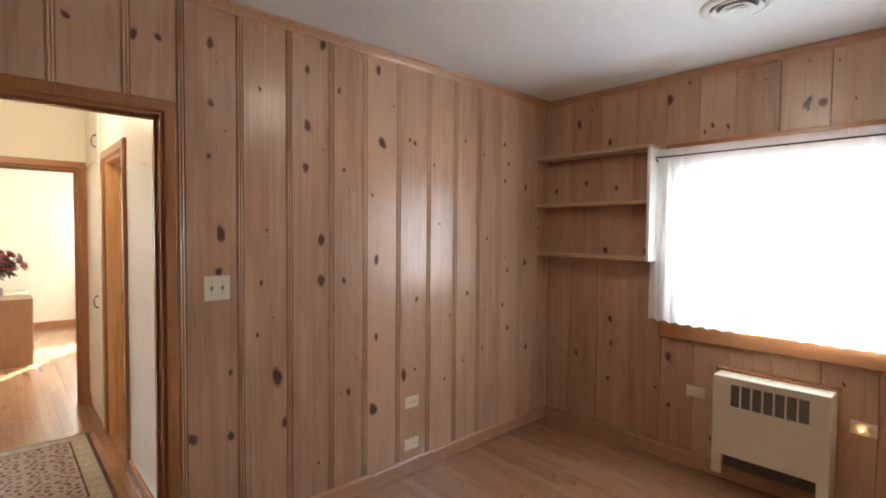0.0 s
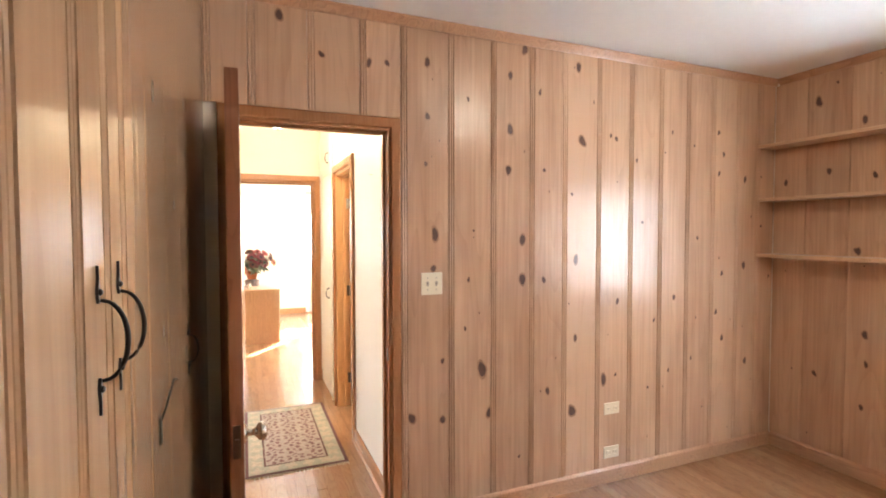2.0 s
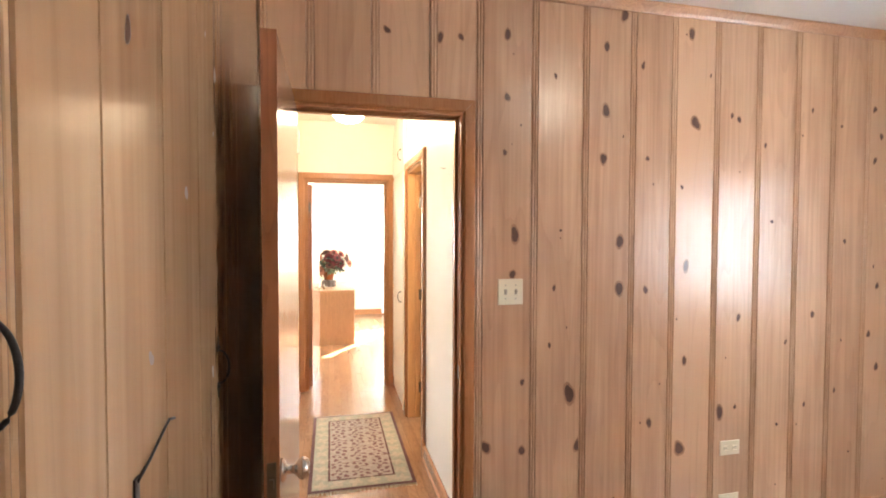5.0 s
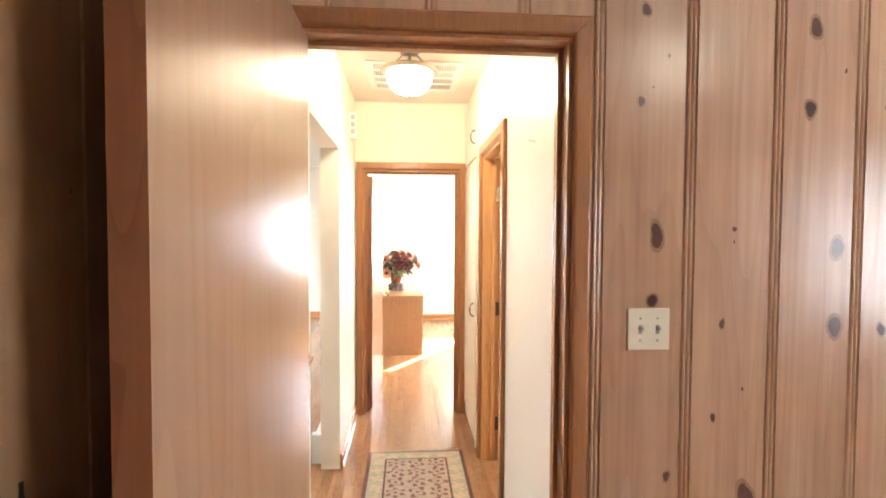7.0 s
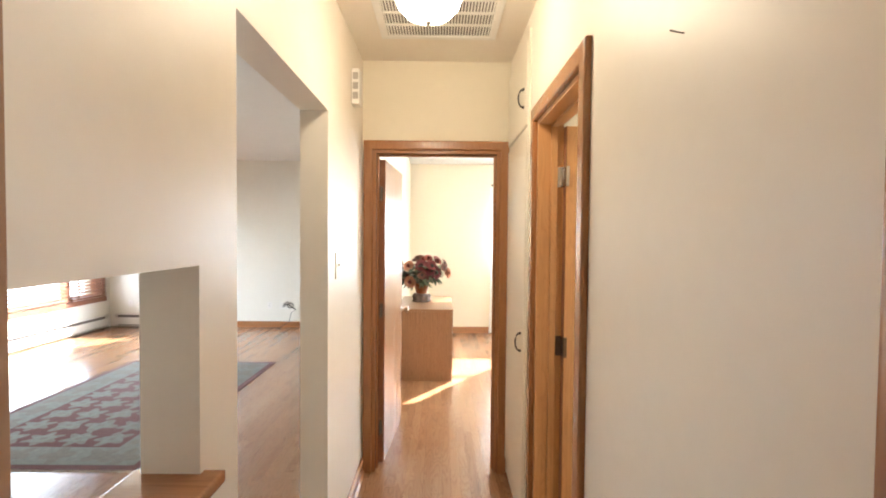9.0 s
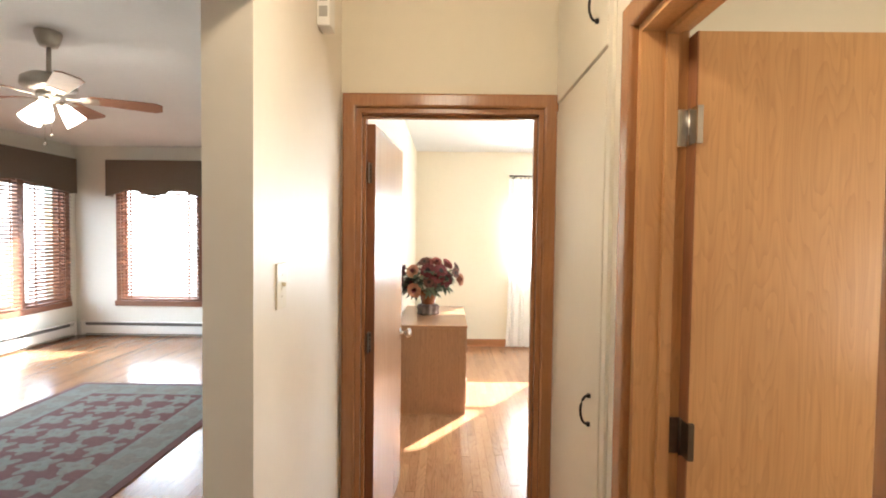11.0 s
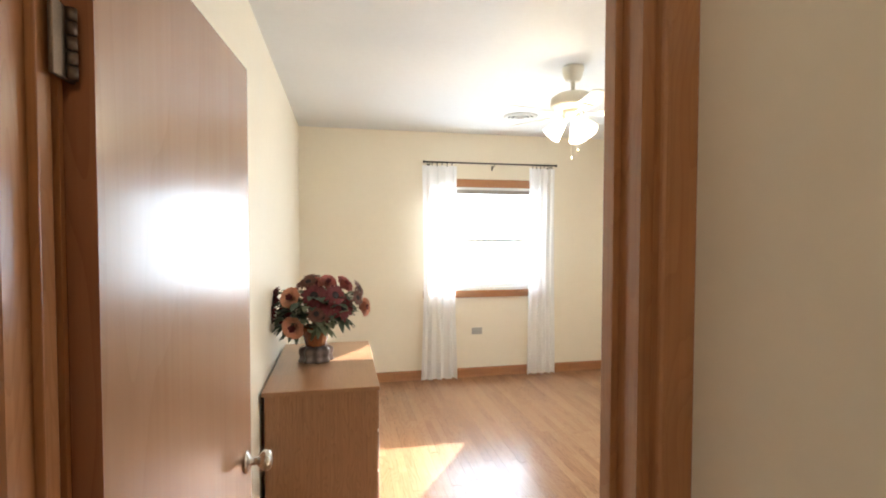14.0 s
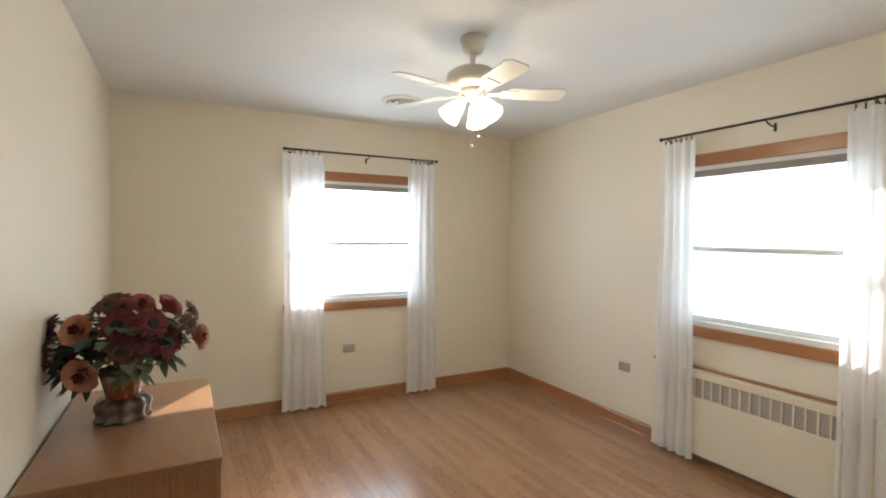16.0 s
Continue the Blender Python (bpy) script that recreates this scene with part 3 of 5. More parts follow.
def casing(bm, f, u0, u1, top, w=0.075, bottom=0.0, d=0.018, base=0.0):
    """Mitred casing boards with eased edges on three sides of an opening."""
    legs = ([(u0 - w, bottom), (u0, bottom), (u0, top), (u0 - w, top + w)], [(u1, bottom), (u1 + w, bottom), (u1 + w, top + w), (u1, top)],
            [(u0 - w + 0.0006, top + w), (u0 + 0.0006, top), (u1 - 0.0006, top), (u1 + w - 0.0006, top + w)])
    for line in legs:
        lo, hi = [bm.verts.new(f(u, base, z)) for u, z in line], [bm.verts.new(f(u, base + d, z)) for u, z in line]
        faces = [bm.faces.new(lo), bm.faces.new(hi[::-1])] + [bm.faces.new((lo[k], lo[(k + 1) % 4], hi[(k + 1) % 4], hi[k])) for k in range(4)]
        long = [e for e in faces[1].edges if e.calc_length() > w * 1.6]
        bmesh.ops.bevel(bm, geom=long, offset=min(0.009, d * 0.45), segments=3, affect="EDGES", profile=0.5)


def jambs(bm, f, u0, u1, top, d0, d1, t=0.02):
    box(bm, f, u0, u0 + t, d0, d1, 0, top - t)
    box(bm, f, u1 - t, u1, d0, d1, 0, top - t)
    box(bm, f, u0, u1, d0, d1, top - t, top)
    m = (d0 + d1) / 2
    box(bm, f, u0 + t, u0 + t + 0.012, m - 0.03, m, 0, top - t, 0.002)
    box(bm, f, u1 - t - 0.012, u1 - t, m - 0.03, m, 0, top - t, 0.002)
    box(bm, f, u0 + t + 0.012, u1 - t - 0.012, m - 0.03, m, top - t - 0.012, top - t, 0.002)


def hinge(parent, at, way, mat=BRONZE):
    """A butt hinge: two plates and the knuckles of its pin."""
    bm = bmesh.new()
    x, y, z = at
    box(bm, PLAIN, x - 0.003, x + 0.003, y - 0.034, y + 0.034, z - 0.045, z + 0.045, 0.0015)
    for k in range(5):
        lathe(bm, ((0.007, -0.008), (0.007, 0.008)), (x + way * 0.006, y, z - 0.036 + 0.018 * k), 10)
    return part("hinge", bm, mat, parent, "dark bronze hinge")


def knob(parent, at, way, mat=STEEL):
    """Rose, stem and ball of a door knob along x."""
    bm = bmesh.new()
    turn = Matrix.Rotation(radians(90 * way), 3, "Y")
    lathe(bm, ((0.030, 0), (0.030, 0.004), (0.022, 0.009), (0.011, 0.012), (0.010, 0.03), (0.016, 0.036), (0.026, 0.044), (0.029, 0.054), (0.026, 0.064), (0.014, 0.07)), at, 20, turn)
    return part("door_knob", bm, mat, parent, "satin metal door knob")


# den doorway and its leaf, swung back into the den
door1 = thing("door_1", "open flush birch door in an oak-cased doorway", "door", kind="structure")
bm = bmesh.new()
casing(bm, wall_n(2.265), DOOR1[0], DOOR1[1], 2.045, 0.052, base=0.0, d=0.02)
bm2 = bmesh.new()
part("casing", bm, CASING, door1)
casing(bm2, wall_s(2.37), DOOR1[0], DOOR1[1] - 0.01, 2.045, 0.05)
part("casing", bm2, CASING, door1)
bm = bmesh.new()
F1 = wall_n(2.265)
box(bm, F1, DOOR1[1] - 0.012, DOOR1[1], -0.105, 0.004, 0, 2.033)
box(bm, F1, DOOR1[0], DOOR1[1], -0.105, 0.004, 2.033, 2.045)
box(bm, F1, DOOR1[1] - 0.024, DOOR1[1] - 0.012, -0.08, -0.05, 0, 2.033, 0.002)
box(bm, F1, DOOR1[0] + 0.012, DOOR1[1] - 0.024, -0.08, -0.05, 2.021, 2.033, 0.002)
part("jamb", bm, CASING, door1)
bm = bmesh.new()
box(bm, F1, DOOR1[0], DOOR1[0] + 0.012, -0.105, 0.004, 0, 2.033)
part("jamb", bm, LEAF, door1, "hinge jamb in pale birch")
bm = bmesh.new()
box(bm, PLAIN, -0.186, -0.150, 1.47, 2.238, 0.012, 2.012, 0.002)
leaf = part("door_leaf", bm, LEAF, door1, "flush birch door leaf")
bm = bmesh.new()
box(bm, PLAIN, -0.187, -0.149, 1.4685, 1.4705, 0.012, 2.012)
part("lock_stile", bm, LEAF_EDGE, leaf)
bm = bmesh.new()
box(bm, PLAIN, -0.179, -0.157, 1.4665, 1.4690, 0.86, 0.96, 0.001)
box(bm, PLAIN, -0.174, -0.162, 1.459, 1.4675, 0.895, 0.92, 0.002)
part("latch_plate", bm, BRONZE, leaf)
knob(leaf, (-0.150, 1.53, 0.91), 1)
bm = bmesh.new()
box(bm, PLAIN, 0.5215, 0.5235, 2.275, 2.297, 0.885, 0.945, 0.0005)
part("strike_plate", bm, BRONZE, door1)

# doorway at the hall's end, with the leaf into the bedroom
door2 = thing("door_2", "open flush veneer door in an oak-cased doorway", "door", kind="structure")
bm = bmesh.new()
casing(bm, wall_n(5.06), DOOR2[0], DOOR2[1], 2.045, 0.058, d=0.022)
part("casing", bm, CASING, door2)
bm = bmesh.new()
casing(bm, wall_s(5.155), DOOR2[0] + 0.03, DOOR2[1], 2.045, 0.055)
part("casing", bm, CASING, door2)
bm = bmesh.new()
jambs(bm, wall_n(5.06), DOOR2[0], DOOR2[1], 2.045, -0.095, 0.0)
part("jamb", bm, CASING, door2)
hingepin, turn2 = Vector((-0.212, 5.166, 0)), Matrix.Rotation(radians(-4.2), 3, "Z")
leaf_f = lambda x, y, z: hingepin + turn2 @ Vector((x, y, z))
bm = bmesh.new()
box(bm, leaf_f, -0.022, 0.014, 0.005, 0.752, 0.012, 2.0, 0.002)
leaf2 = part("door_leaf", bm, LEAF, door2, "flush veneer door leaf")
bm = bmesh.new()
box(bm, leaf_f, -0.023, 0.015, 0.0035, 0.0055, 0.012, 2.0)
part("hinge_stile", bm, LEAF_EDGE, leaf2)
knob(leaf2, tuple(leaf_f(0.014, 0.69, 0.92)), 1)
for z in (0.25, 1.02, 1.78):
    hinge(leaf2, (-0.222, 5.155, z), 1)

# doorway of the side room, its oak leaf open inside
door3 = thing("door_3", "open oak veneer door in an oak-cased doorway", "door", kind="structure")
bm = bmesh.new()
casing(bm, wall_e(0.598), DOOR3[0], DOOR3[1], 2.035, 0.065, d=0.022)
part("casing", bm, CASING, door3)
bm = bmesh.new()
jambs(bm, wall_e(0.598), DOOR3[0], DOOR3[1], 2.035, -0.115, 0.0)
part("jamb", bm, OAK_LEAF, door3)
bm = bmesh.new()
box(bm, PLAIN, 0.717, 1.36, 4.140, 4.175, 0.012, 2.0, 0.002)
leaf3 = part("door_leaf", bm, OAK_LEAF, door3, "oak veneer door leaf")
# dark strip added to fill the hinge gap, painting the shade seen there
bm = bmesh.new()
box(bm, PLAIN, 0.7138, 0.7168, 4.1395, 4.1990, 0.012, 2.0)
part("hinge_stile", bm, LEAF_EDGE, leaf3)
for z in (0.25, 1.02, 1.78):
    bm = bmesh.new()
    box(bm, PLAIN, 0.684, 0.713, 4.176, 4.180, z - 0.045, z + 0.045, 0.001)
    box(bm, PLAIN, 0.713, 0.728, 4.130, 4.176, z - 0.045, z + 0.045, 0.0015)
    lathe(bm, ((0.007, -0.046), (0.007, 0.046)), (0.717, 4.172, z), 10)
    part("hinge", bm, BRONZE if z < 1.5 else STEEL, door3)

# sill of the pass-through
bm = bmesh.new()
box(bm, PLAIN, -0.475, -0.285, 2.46, 3.0, 0.995, 1.021, 0.006)
one("pass_through_sill", bm, CASING_X, "varnished oak sill of the pass-through", "sill")


# ---- linen cabinet in the hall ----
def pull(parent, f, u, z, length, mat=STEEL):
    bm = bmesh.new()
    pts = [f(u, 0.0, z + length / 2)]
    for k in range(9):
        a = math.pi * k / 8
        pts.append(f(u, 0.008 + 0.022 * math.sin(a), z + length / 2 * math.cos(a)))
    pts.append(f(u, 0.0, z - length / 2))
    tube(bm, pts, 0.0042, 8)
    for s in (-1, 1):
        v = f(u, 0.004, z + s * length / 2)
        lathe(bm, ((0.007, -0.006), (0.007, 0.006)), v, 8)
    return part("handle", bm, mat, parent, "curved dark metal pull")


cab = thing("linen_cabinet", "cream painted built-in linen cabinet with two doors", "cabinet", at=(0.598, 4.7, 0))
W = wall_e(0.598)
bm = bmesh.new()
box(bm, W, 4.36, 4.40, 0, 0.012, 0.0, 2.52, 0.003)
box(bm, W, 4.40, 5.056, 0, 0.006, 2.035, 2.062, 0.002)
part("frame", bm, CABINET, cab)
for z0, z1, hz in ((0.11, 2.03, 0.967), (2.067, 2.48, 2.215)):
    bm = bmesh.new()
    box(bm, W, 4.405, 5.05, 0.001, 0.014, z0, z1, 0.004)
    d = part("door", bm, CABINET, cab)
    pull(d, wall_e(0.584), 4.49, hz, 0.09, IRON)
# dark bar painting the shade in the slit between the two doors
bm = bmesh.new()
box(bm, W, 4.405, 5.052, 0.0, 0.004, 2.03, 2.0345)
part("door_gap", bm, BRONZE, cab)


# ---- switches, outlets ----
def plate(name, f, u, z, w, h, label, category, mat=IVORY, toggles=(), slots=(), slotted=False):
    ob = thing(name, label, category, at=f(u, 0, z))
    bm = bmesh.new()
    box(bm, f, u - w / 2, u + w / 2, 0, 0.006, z - h / 2, z + h / 2, 0.0025)
    part("cover_plate", bm, mat, ob)
    for t in toggles:
        bm = bmesh.new()
        box(bm, f, u + t - 0.005, u + t + 0.005, 0.005, 0.0075, z - 0.012, z + 0.012)
        box(bm, f, u + t - 0.004, u + t + 0.004, 0.006, 0.018, z - 0.002, z + 0.009, 0.0015)
        part("toggle", bm, mat if toggles == (0,) else PEWTER, ob)
        for s in (-1, 1):
            bm = bmesh.new()
            box(bm, f, u + t - 0.003, u + t + 0.003, 0.0055, 0.0075, z + s * 0.03 - 0.003, z + s * 0.03 + 0.003, 0.001)
            part("screw", bm, mat if toggles == (0,) else PEWTER, ob)
    for a, b in slots:
        bm = bmesh.new()
        box(bm, f, u + a - 0.014, u + a + 0.014, 0.005, 0.0075, z + b - 0.012, z + b + 0.012, 0.003)
        for s in (-0.005, 0.005):
            box(bm, f, u + a + s - 0.001, u + a + s + 0.001, 0.0072, 0.0078, z + b - 0.004, z + b + 0.004, mat=1)
        part("socket", bm, [mat, GRILLE_DARK], ob)
    return ob


NF = wall_n(2.253)
plate("light_switch", NF, 0.75, 1.268, 0.116, 0.114, "ivory double toggle switch plate on pine boards", "switch", toggles=(-0.024, 0.024))
plate("outlet", NF, 1.922, 0.457, 0.114, 0.072, "ivory wall outlet lying sideways on pine boards", "outlet", slots=((-0.026, 0), (0.026, 0)))
plate("outlet", NF, 1.922, 0.187, 0.114, 0.072, "ivory wall outlet just above the baseboard", "outlet", slots=((-0.026, 0), (0.026, 0)))
plate("outlet", wall_e(3.358), 1.066, 0.503, 0.114, 0.072, "ivory outlet beside the den heater", "outlet", slots=((-0.026, 0), (0.026, 0)))
o = plate("outlet", wall_e(3.358), 0.225, 0.515, 0.114, 0.072, "ivory outlet carrying a small night light", "outlet", slots=((-0.026, 0),))
nl = thing("night_light", "small lit plug-in night light", "night light", at=(3.35, 0.2, 0.51))
bm = bmesh.new()
lathe(bm, ((0.006, 0.0), (0.02, 0.006), (0.028, 0.025), (0.022, 0.05), (0.006, 0.06)), (3.335, 0.215, 0.505), 14, Matrix.Rotation(radians(-70), 3, "X") )
part("lens", bm, clear_glass("night_light_lens"), nl)
bm = bmesh.new()
lathe(bm, ((0.002, 0), (0.007, 0.006), (0.007, 0.014), (0.002, 0.02)), (3.335, 0.225, 0.508), 10, Matrix.Rotation(radians(-70), 3, "X"))
part("bulb", bm, NIGHT, nl)
plate("light_switch", wall_w(-0.328), 4.302, 1.367, 0.075, 0.125, "ivory single switch plate on the hall wall", "switch", toggles=(0,))
plate("outlet", wall_n(9.503), 1.539, 0.49, 0.114, 0.072, "grey outlet below the bedroom window", "outlet", GREY_PLATE, slots=((-0.026, 0), (0.026, 0)))
plate("outlet", wall_e(3.347), 7.89, 0.489, 0.114, 0.072, "grey outlet on the yellow wall", "outlet", GREY_PLATE, slots=((-0.026, 0), (0.026, 0)))
plate("outlet", wall_n(9.85), -2.575, 0.35, 0.075, 0.115, "white outlet on the living room wall", "outlet", WHITE, slots=((0, -0.02), (0, 0.02)))
plate("outlet", wall_n(9.85), -2.35, 0.35, 0.13, 0.115, "white double cable plate on the living room wall", "outlet", WHITE)
plate("outlet", wall_n(9.85), -4.817, 0.368, 0.075, 0.115, "white outlet above the baseboard heater", "outlet", WHITE, slots=((0, -0.02), (0, 0.02)))
bm = bmesh.new()
pts = [(-2.35, 9.84, 0.37)] + [(-2.33 + 0.07 * math.cos(k * 0.9) + 0.01 * k, 9.83, 0.38 + 0.04 * math.sin(k * 1.3) - 0.004 * k) for k in range(14)]
pts += [(-2.22, 9.82, 0.25), (-2.25, 9.80, 0.1), (-2.4, 9.75, 0.008), (-2.7, 9.72, 0.008)]
tube(bm, pts, 0.006, 6)
one("cable", bm, CORD, "tangled black cable hanging from a wall plate", "cable")
bm = bmesh.new()
tube(bm, [(0.599, 2.872, 1.885), (0.585, 2.872, 1.887), (0.572, 2.872, 1.89)], 0.0014, 6)
one("picture_hook", bm, BRONZE, "small metal nail in the hall wall", "nail")
bm = bmesh.new()
tube(bm, [(-0.294, 6.0, 1.95), (-0.285, 6.01, 1.952), (-0.275, 6.03, 1.953)], 0.0014, 6)
one("picture_hook", bm, BRONZE, "small metal nail in the bedroom wall", "nail")

# door chime box high on the hall wall
ch = thing("door_chime", "white chime box with three square grilles", "door chime", at=(-0.328, 4.705, 2.32))
bm = bmesh.new()
box(bm, wall_w(-0.328), 4.665, 4.745, 0, 0.045, 2.225, 2.418, 0.006)
part("case", bm, WHITE, ch)
for z in (2.272, 2.325, 2.378):
    bm = bmesh.new()
    for k in range(4):
        box(bm, lambda u, d, zz: (u, 4.665 - d, zz), -0.318 + 0.007 * k, -0.314 + 0.007 * k, 0.0, 0.002, z - 0.016, z + 0.016)
    box(bm, lambda u, d, zz: (u, 4.665 - d, zz), -0.320, -0.291, -0.001, 0.001, z - 0.018, z + 0.018)
    part("grille", bm, GREY_PLATE, ch)


# ---- iron handles and hooks on the closet ----
def iron_handle(y, z, length, bow, label):
    """A bowed grip between two forged leaf plates with spike tips."""
    ob = thing("closet_handle", label, "", "iron closet handles", at=(-0.295, y, z))
    ob.parent = named("wall_den_closet")
    f = wall_w(-0.295)
    bm = bmesh.new()
    half = length * 0.27
    pts = []
    for k in range(17):
        a = math.pi * k / 16
        pts.append(f(y, 0.004 + bow * math.sin(a) ** 0.75, z + half * math.cos(a) * (1 - 0.12 * math.sin(a))))
    tube(bm, pts, lambda q: 0.0021 + 0.0009 * math.sin(math.pi * q), 10)
    part("grip", bm, IRON, ob)
    for s in (-1, 1):
        bm = bmesh.new()
        prof = ((0.0016, 0.25), (0.0045, 0.285), (0.0062, 0.32), (0.0050, 0.355), (0.0026, 0.39), (0.0016, 0.43), (0.0018, 0.50))
        rows = [[bm.verts.new(f(y + e * w, d, z + s * length * h)) for e, d in ((-1, 0.0), (-0.8, 0.003), (0.8, 0.003), (1, 0.0))] for w, h in prof]
        for p, q in zip(rows, rows[1:]):
            for i in range(4):
                bm.faces.new((p[i], p[(i + 1) % 4], q[(i + 1) % 4], q[i]))
        bm.faces.new(rows[0])
        bm.faces.new(rows[-1][::-1])
        lathe(bm, ((0.0042, 0), (0.0042, 0.002), (0.002, 0.004)), f(y, 0.0025, z + s * length * 0.325), 10, Matrix.Rotation(radians(90), 3, "Y"))
        part("finial_plate", bm, IRON, ob)


iron_handle(0.572, 1.411, 0.172, 0.026, "black wrought iron handle on a closet door")
iron_handle(0.670, 1.411, 0.172, 0.026, "black wrought iron handle on a closet door")
iron_handle(1.50, 1.196, 0.150, 0.022, "black wrought iron handle beside the door leaf")
hk = thing("closet_latch", "black iron hook latch on pine boards", "", at=(-0.295, 1.07, 1.2))
hk.parent = named("wall_den_closet")
bm = bmesh.new()
box(bm, wall_w(-0.295), 0.972, 0.99, 0, 0.003, 1.125, 1.178, 0.001)
part("back_plate", bm, IRON, hk)
bm = bmesh.new()
tube(bm, [(-0.292, 0.981, 1.172), (-0.289, 1.02, 1.185), (-0.286, 1.07, 1.207), (-0.284, 1.095, 1.218), (-0.279, 1.105, 1.216)], 0.0024, 8)
part("hook", bm, IRON, hk)

# ---- den shelves ----
sh = thing("wall_shelf", "pine wall shelves, three boards and an upright", "shelf", at=(3.357, 1.8, 1.38))
for z in (2.120, 1.752, 1.366):
    bm = bmesh.new()
    box(bm, PLAIN, 3.18, 3.356, 1.345 if z < 2.1 else 1.33, 2.251, z - 0.011, z + 0.011, 0.002)
    part("board", bm, SHELF, sh)
bm = bmesh.new()
box(bm, PLAIN, 3.18, 3.356, 1.322, 1.344, 1.352, 2.108, 0.002)
part("side_panel", bm, WHITE, sh, "upright painted white")


# ---- heaters ----
def convector(name, f, u0, u1, depth, top, g0, g1, fins, label, cut, mat, shelf=0.0, foot=0.012, mesh=None):
    ob = thing(name, label, "heater", at=f((u0 + u1) / 2, 0, 0))
    w = u1 - u0
    bm = bmesh.new()
    box(bm, f, u0, u1, depth - 0.014, depth, cut, g0, 0.005)
    box(bm, f, u0, u1, depth - 0.014, depth, g1, top - 0.02, 0.004)
    for a in (u0, u1):
        s = 1 if a == u0 else -1
        box(bm, f, min(a, a + s * 0.09), max(a, a + s * 0.09), depth - 0.0135, depth - 0.0005, g0, g1)
        box(bm, f, min(a, a + s * 0.014), max(a, a + s * 0.014), 0, depth - 0.014, foot, top - 0.02, 0.003)
        if cut > 0.05:
            box(bm, f, min(a, a + s * 0.055), max(a, a + s * 0.055), depth - 0.014, depth, foot, cut + 0.004, 0.004)
    part("cabinet_shell", bm, mat, ob)
    bm = bmesh.new()
    box(bm, f, u0, u1, 0, depth + 0.002, top - 0.022, top, 0.008)
    part("top_panel", bm, mat, ob)
    # dark sheet at the back paints the shade inside the casing
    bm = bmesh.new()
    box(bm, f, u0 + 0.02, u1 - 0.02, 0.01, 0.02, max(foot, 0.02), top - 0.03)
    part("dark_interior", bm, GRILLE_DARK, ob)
    # sheet behind the bars; the den's dark one paints shade between them
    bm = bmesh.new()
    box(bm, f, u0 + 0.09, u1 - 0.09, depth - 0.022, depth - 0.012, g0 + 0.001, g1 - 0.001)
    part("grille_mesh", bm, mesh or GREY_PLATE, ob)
    a, b = u0 + 0.09, u1 - 0.09
    for k in range(fins + 1):
        u = a + (b - a) * k / fins
        bm = bmesh.new()
        box(bm, f, u - 0.004, u + 0.004, depth - 0.012, depth - 0.001, g0, g1)
        part("grille_bar", bm, mat, ob)
    if shelf:
        bm = bmesh.new()
        box(bm, f, u0 - 0.015, u1 + 0.02, 0, shelf, top + 0.001, top + 0.016, 0.003)
        part("shelf_strip", bm, CASING_X, ob, "thin wooden strip on top")
    return ob


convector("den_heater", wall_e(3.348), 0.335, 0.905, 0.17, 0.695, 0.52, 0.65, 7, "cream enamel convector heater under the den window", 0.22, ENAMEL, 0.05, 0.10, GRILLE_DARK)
convector("bedroom_heater", wall_e(3.336), 6.15, 7.56, 0.07, 0.635, 0.455, 0.585, 20, "cream convector heater under the bedroom window", 0.06, ENAMEL, 0.03)


def baseboard_heater(name, f, u0, u1):
    ob = thing(name, "white metal baseboard heater along the wall", "heater", "baseboard heaters", at=f((u0 + u1) / 2, 0, 0))
    bm = bmesh.new()
    box(bm, f, u0, u1, 0.055, 0.062, 0.035, 0.15, 0.002)
    part("front_panel", bm, WHITE, ob)
    bm = bmesh.new()
    box(bm, f, u0, u1, 0.0, 0.05, 0.188, 0.2, 0.003)
    part("top_panel", bm, WHITE, ob)
    # dark sheet painted in for the shade behind the front panel
    bm = bmesh.new()
    box(bm, f, u0 + 0.005, u1 - 0.005, 0.002, 0.012, 0.012, 0.188)
    part("dark_interior", bm, GRILLE_DARK, ob)
    for a, b in ((u0 - 0.05, u0), (u1, u1 + 0.05)):
        bm = bmesh.new()
        box(bm, f, a, b, 0.0, 0.068, 0.01, 0.206, 0.006)
        part("end_cap", bm, WHITE, ob)


baseboard_heater("baseboard_heater", wall_w(-5.15), 3.2, 9.72)
baseboard_heater("baseboard_heater", wall_n(9.85), -5.02, -3.25)
baseboard_heater("baseboard_heater", lambda u, d, z: (-0.452 - d, u, z), 4.22, 6.8)


